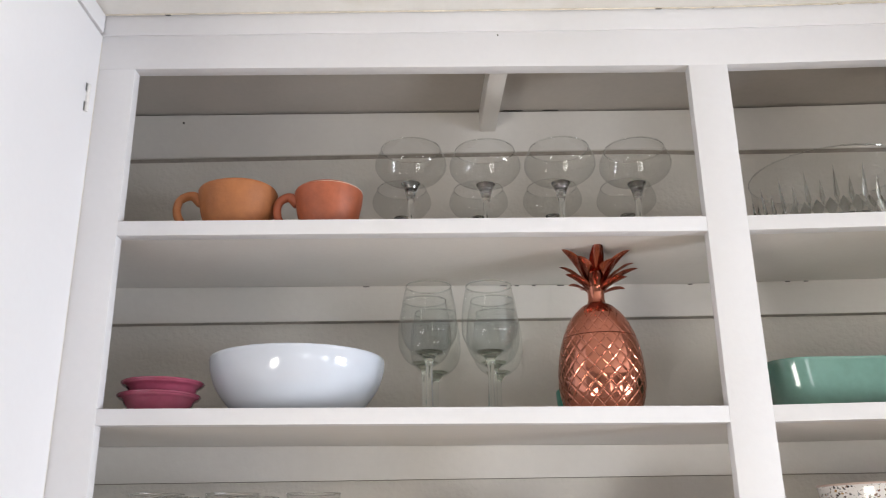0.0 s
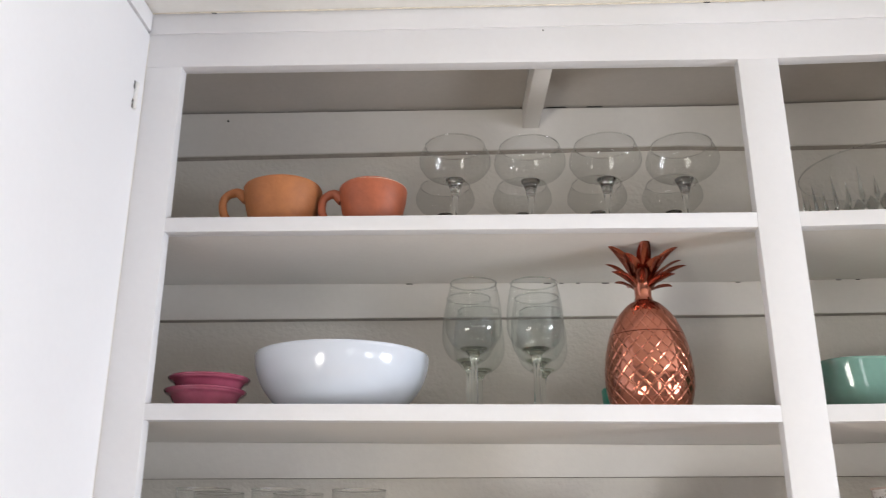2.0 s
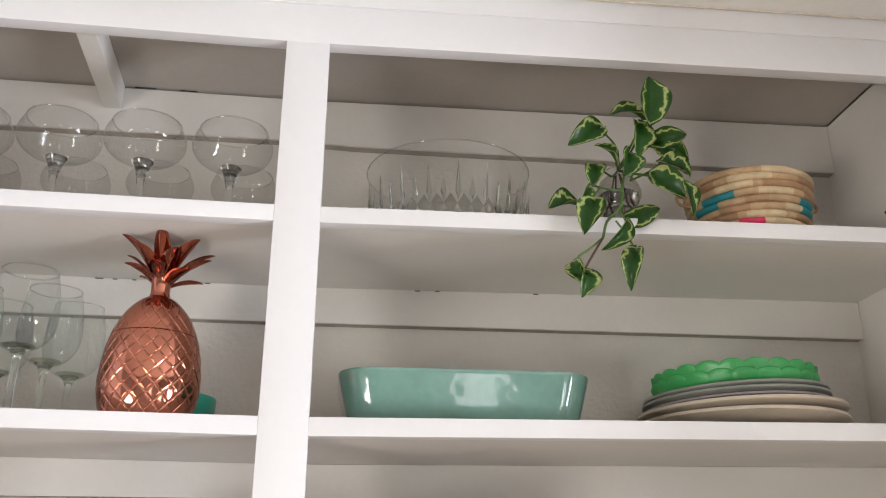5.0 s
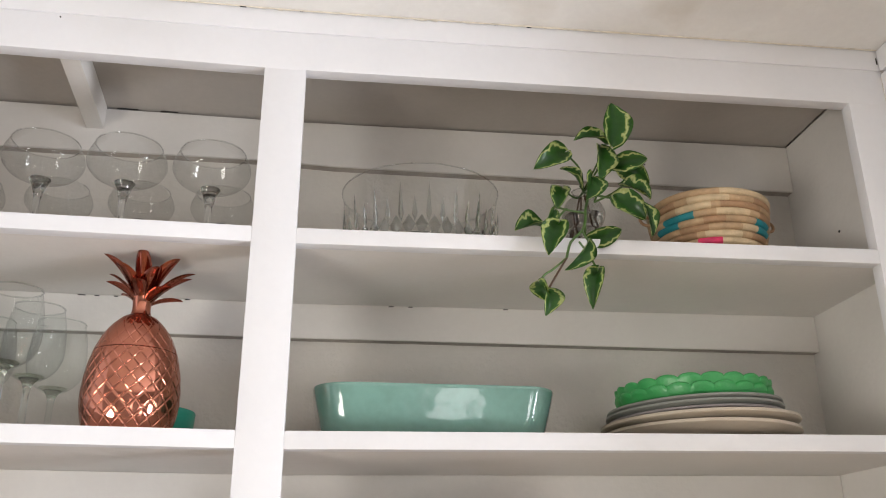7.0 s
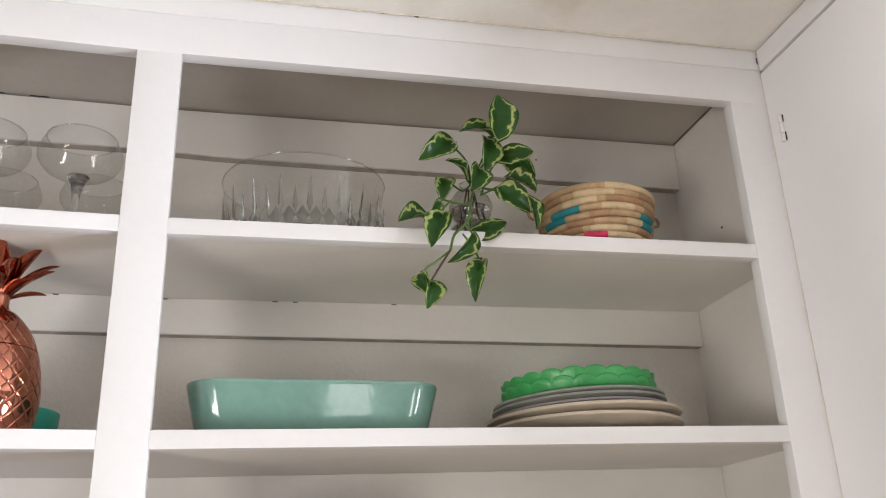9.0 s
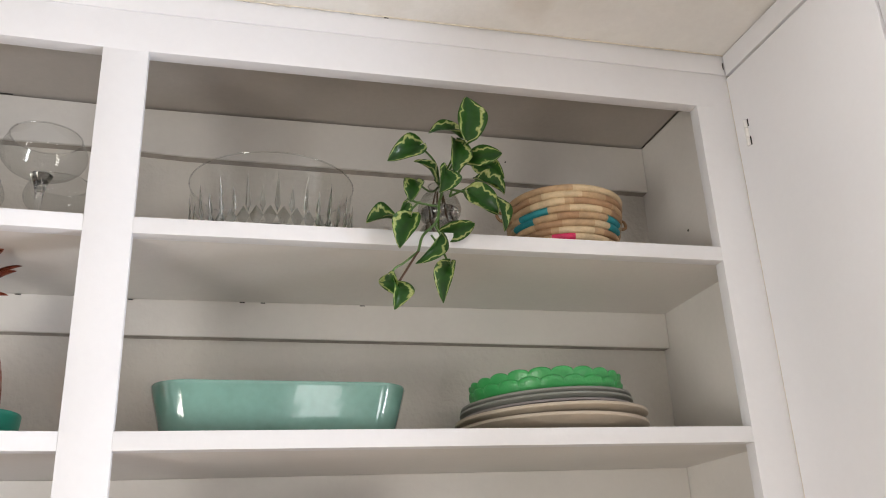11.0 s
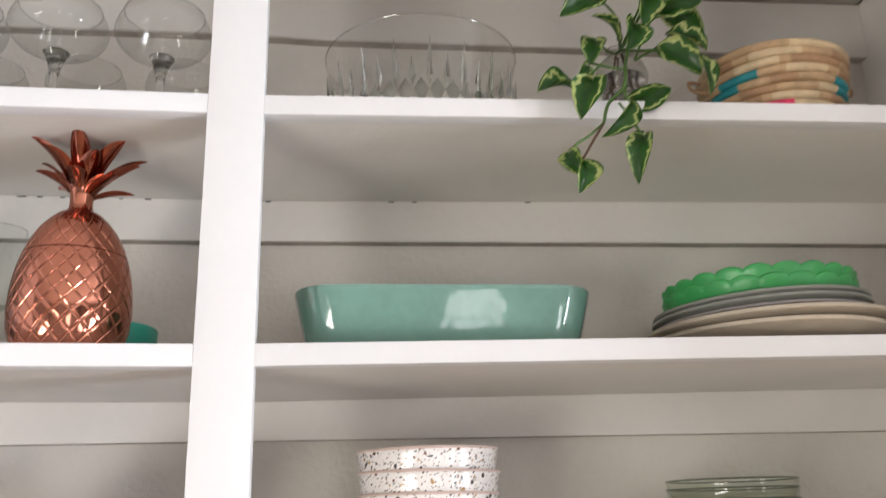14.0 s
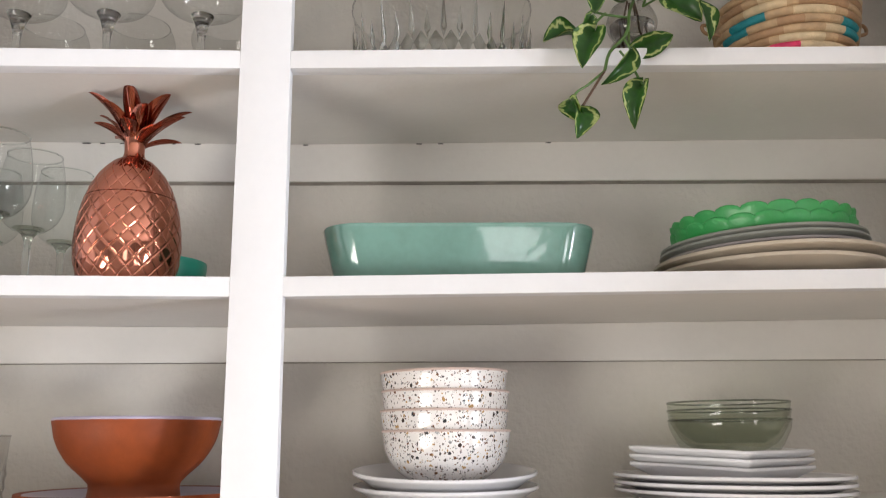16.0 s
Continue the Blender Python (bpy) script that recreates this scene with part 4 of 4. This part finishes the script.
jd = base("scalloped_dish", gx - 0.004, gy, gz + 0.0325, "jade green milk-glass dish with two rows of scalloped petals", "dish", tilt=(0.3, -0.9))
for r0, r1, z1, ph in ((0.0930, 0.0995, 0.0345, 0.0), (0.0900, 0.0985, 0.0452, 0.5)):
    npet, segs = 22, 352

    def petal(r, z, a, ph=ph, z1=z1):
        u = (a * npet / (2 * math.pi) + ph) % 1.0
        b = math.sin(math.pi * u) ** 0.6
        t = min(1.0, max(0.0, (z - 0.012) / (z1 - 0.012)))
        return r * (1 + 0.022 * t * (b - 0.6)) + 0.0005 * math.sin(u * 37.0 + z * 900) * t, z + 0.0042 * t * t * (b - 0.8)
    o = curve2([(0.055, 0.0), (0.080, 0.006), (r0, 0.017), (r1 - 0.001, z1 - 0.006), (r1, z1)], 22)
    finish(lathe(wall_profile(o, 0.0026), segs, petal), "scalloped_wall", "jade", jd, sharp=3.0)

# ---------------------------------------------------------------- lower shelf
def straight_glass(name, x, y, r, h, label, group, rim=None, ribs=0):
    root = base(name, x, y, at(S3, x), label, "glass", group)
    o = [(r * 0.86, 0.0), (r * 0.90, 0.002)] + [(r * (0.90 + 0.10 * k / 12), 0.002 + (h - 0.002) * k / 12) for k in range(1, 13)]
    w = None
    if ribs:
        def w(q, zz, a):
            if q < r * 0.5 or zz > h * 0.66:
                return q, zz
            return q * (1 + 0.03 * math.cos(a * ribs)) + 0.0008 * math.sin(zz * 520), zz
    part("vessel", lathe(o, 96 if ribs else 48, w, cap=False), "glass", root)
    part("rim", bead(r, h, 0.0008), "glass_solid", root)
    part("base_disc", lathe([(0, 0.0025), (r * 0.84, 0.0025), (r * 0.86, 0.008), (0, 0.0085)], 40), "glass_solid", root)
    if rim:
        part("rim_band", lathe([(r * 0.998, h - 0.005), (r + 0.0004, h - 0.005), (r + 0.0004, h + 0.0012), (r * 0.985, h + 0.0012)], 48), rim, root, "gold band")


T = "plain tumblers on the lower shelf"
for x, y in ((-0.360, 1.040), (-0.268, 1.040), (-0.171, 1.040), (-0.366, 1.125), (-0.262, 1.125)):
    straight_glass("tumbler", x, y, 0.0318, at(1.6850, x) - at(S3, x), "plain clear straight-sided glass tumbler", T)
for x in (-0.081, 0.011):
    straight_glass("gold_rimmed_glass", x, 1.085, 0.0405, 0.094, "clear low glass with a gold band round its rim", "gold-rimmed glasses", rim="gold")
straight_glass("ribbed_tumbler", 0.060, 1.030, 0.036, 0.076, "clear ribbed pressed-glass tumbler", "", ribs=24)

# clay bowl on its plate
op = base("clay_plate", 0.200, 1.108, at(S3, 0.2), "terracotta-rimmed plate with a lavender glazed well under a bowl", "plate")
o = curve2([(0.060, 0.0), (0.070, 0.002), (0.095, 0.010), (0.1180, 0.0165)], 18)
part("body", lathe(wall_profile(o, 0.004), 72), "orange", op)
part("glazed_well", lathe([(0, 0.0045), (0.060, 0.0045), (0.092, 0.0140), (0.1100, 0.0190), (0.1095, 0.0198), (0.09, 0.0152), (0.06, 0.0056), (0, 0.0056)], 72), "lavender", op, "lavender glaze")
ob_ = base("footed_bowl", 0.204, 1.088, at(S3, 0.2) + 0.0056, "burnt orange clay bowl on a broad foot with a lavender inside", "bowl")
o = curve2([(0.046, 0.0), (0.0465, 0.008), (0.0450, 0.021), (0.050, 0.0285), (0.067, 0.045), (0.079, 0.065), (0.0842, 0.0860)], 34)
part("vessel", lathe(wall_profile(o, 0.0045), 80), "orange", ob_)
part("glazed_inside", lathe([(0.0802, 0.0872), (0.0838, 0.0886), (0.0826, 0.0896), (0.0792, 0.0880), (0.074, 0.070), (0.062, 0.052), (0.040, 0.035), (0, 0.033), (0, 0.0315), (0.040, 0.0335), (0.063, 0.050), (0.075, 0.069)], 80), "lavender", ob_, "lavender glazed inside")
part("glazed_lip", bead(0.0832, 0.0876, 0.0014, 80), "lavender", ob_, "lavender glazed lip")

# speckled bowls on plates
tx, ty = 0.525, 1.100
tz = at(S3, tx)
P = "plates under the speckled bowls"
dish_plate("dinner_plate", tx, ty, tz, 0.0975, 0.0225, "plate", "white glazed coupe plate under another", "plate", P, 0.003, 0.6, (2.0, 0.2))
dish_plate("dinner_plate", tx - 0.001, ty, tz + 0.0140, 0.0975, 0.0235, "plate", "white glazed coupe plate beneath speckled bowls", "plate", P, 0.003, 0.6, (4.2, 0.4))
for k in range(4):
    root = base("speckled_bowl", tx + (0.001, -0.001, 0.0, -0.0005)[k], ty, tz + 0.0285 + k * 0.0204, "white ceramic bowl with brown and black terrazzo speckles", "bowl", "stack of speckled bowls", turn=70 * k, tilt=(0, (0.0, 0.4, -0.5, 0.8)[k]))
    o = curve2([(0.034, 0.0), (0.040, 0.0015), (0.0540, 0.012), (0.0645, 0.029), (0.0682, 0.0495)], 24)
    part("vessel", lathe(wall_profile(o, 0.0032), 72), "terrazzo", root)
    part("rim", bead(0.0674, 0.0508, 0.0015), "bare_rim", root, "unglazed pinkish rim")

# round plates, square plates and glass bowls
rx, ry = 0.829, 1.106
rz = at(S3, rx)
for k in range(3):
    dish_plate("dinner_plate", rx, ry, rz + 0.0075 * k, 0.1235, 0.0125, "plate", "white china dinner plate in a stack under square plates", "plate", "stack of white dinner plates", 0.003, 0.62, (0, 0.7))
for k in range(3):
    root = base("square_plate", 0.8200, 1.106, rz + 0.0190 + 0.0082 * k, "white square china plate with slightly bowed edges", "plate", "stack of square plates", turn=41.0, tilt=(2.2, 0.0))
    rings = []
    for w, z, r in ((0.085, 0.0, 0.012), (0.090, 0.0012, 0.012), (0.118, 0.007, 0.010), (0.1405, 0.0130, 0.008), (0.1430, 0.0142, 0.008), (0.1425, 0.0158, 0.008), (0.1395, 0.0160, 0.008), (0.112, 0.0095, 0.010), (0.086, 0.0045, 0.012)):
        ring = []
        for X, Y, Z in rrect(w, w, r, z * 1.5, 6):
            edge = min(1.0, math.hypot(X, Y) / (w * 0.7071))
            ring.append((X, Y, Z - 0.0030 * (max(abs(X), abs(Y)) / 0.0715) ** 3 * max(0.0, edge - 0.78) / 0.22))
        rings.append(ring)
    part("body", loft(rings), "plate", root)
for k in range(3):
    root = base("glass_bowl", 0.8355, 1.118, rz + (0.0430, 0.0535, 0.0619)[k], "small smoky green glass bowl", "bowl", "stack of green glass bowls")
    o = curve2([(0.031, 0.0), (0.037, 0.0012), (0.051, 0.011), (0.0608, 0.0275), (0.0640, 0.0360), (0.0648, 0.0427)], 22)
    part("vessel", lathe([(0.001, 0.0005)] + o, 64, cap=False), "glass_green", root)
    part("rim", bead(0.0648, 0.0429, 0.0010), "glass_rim", root)
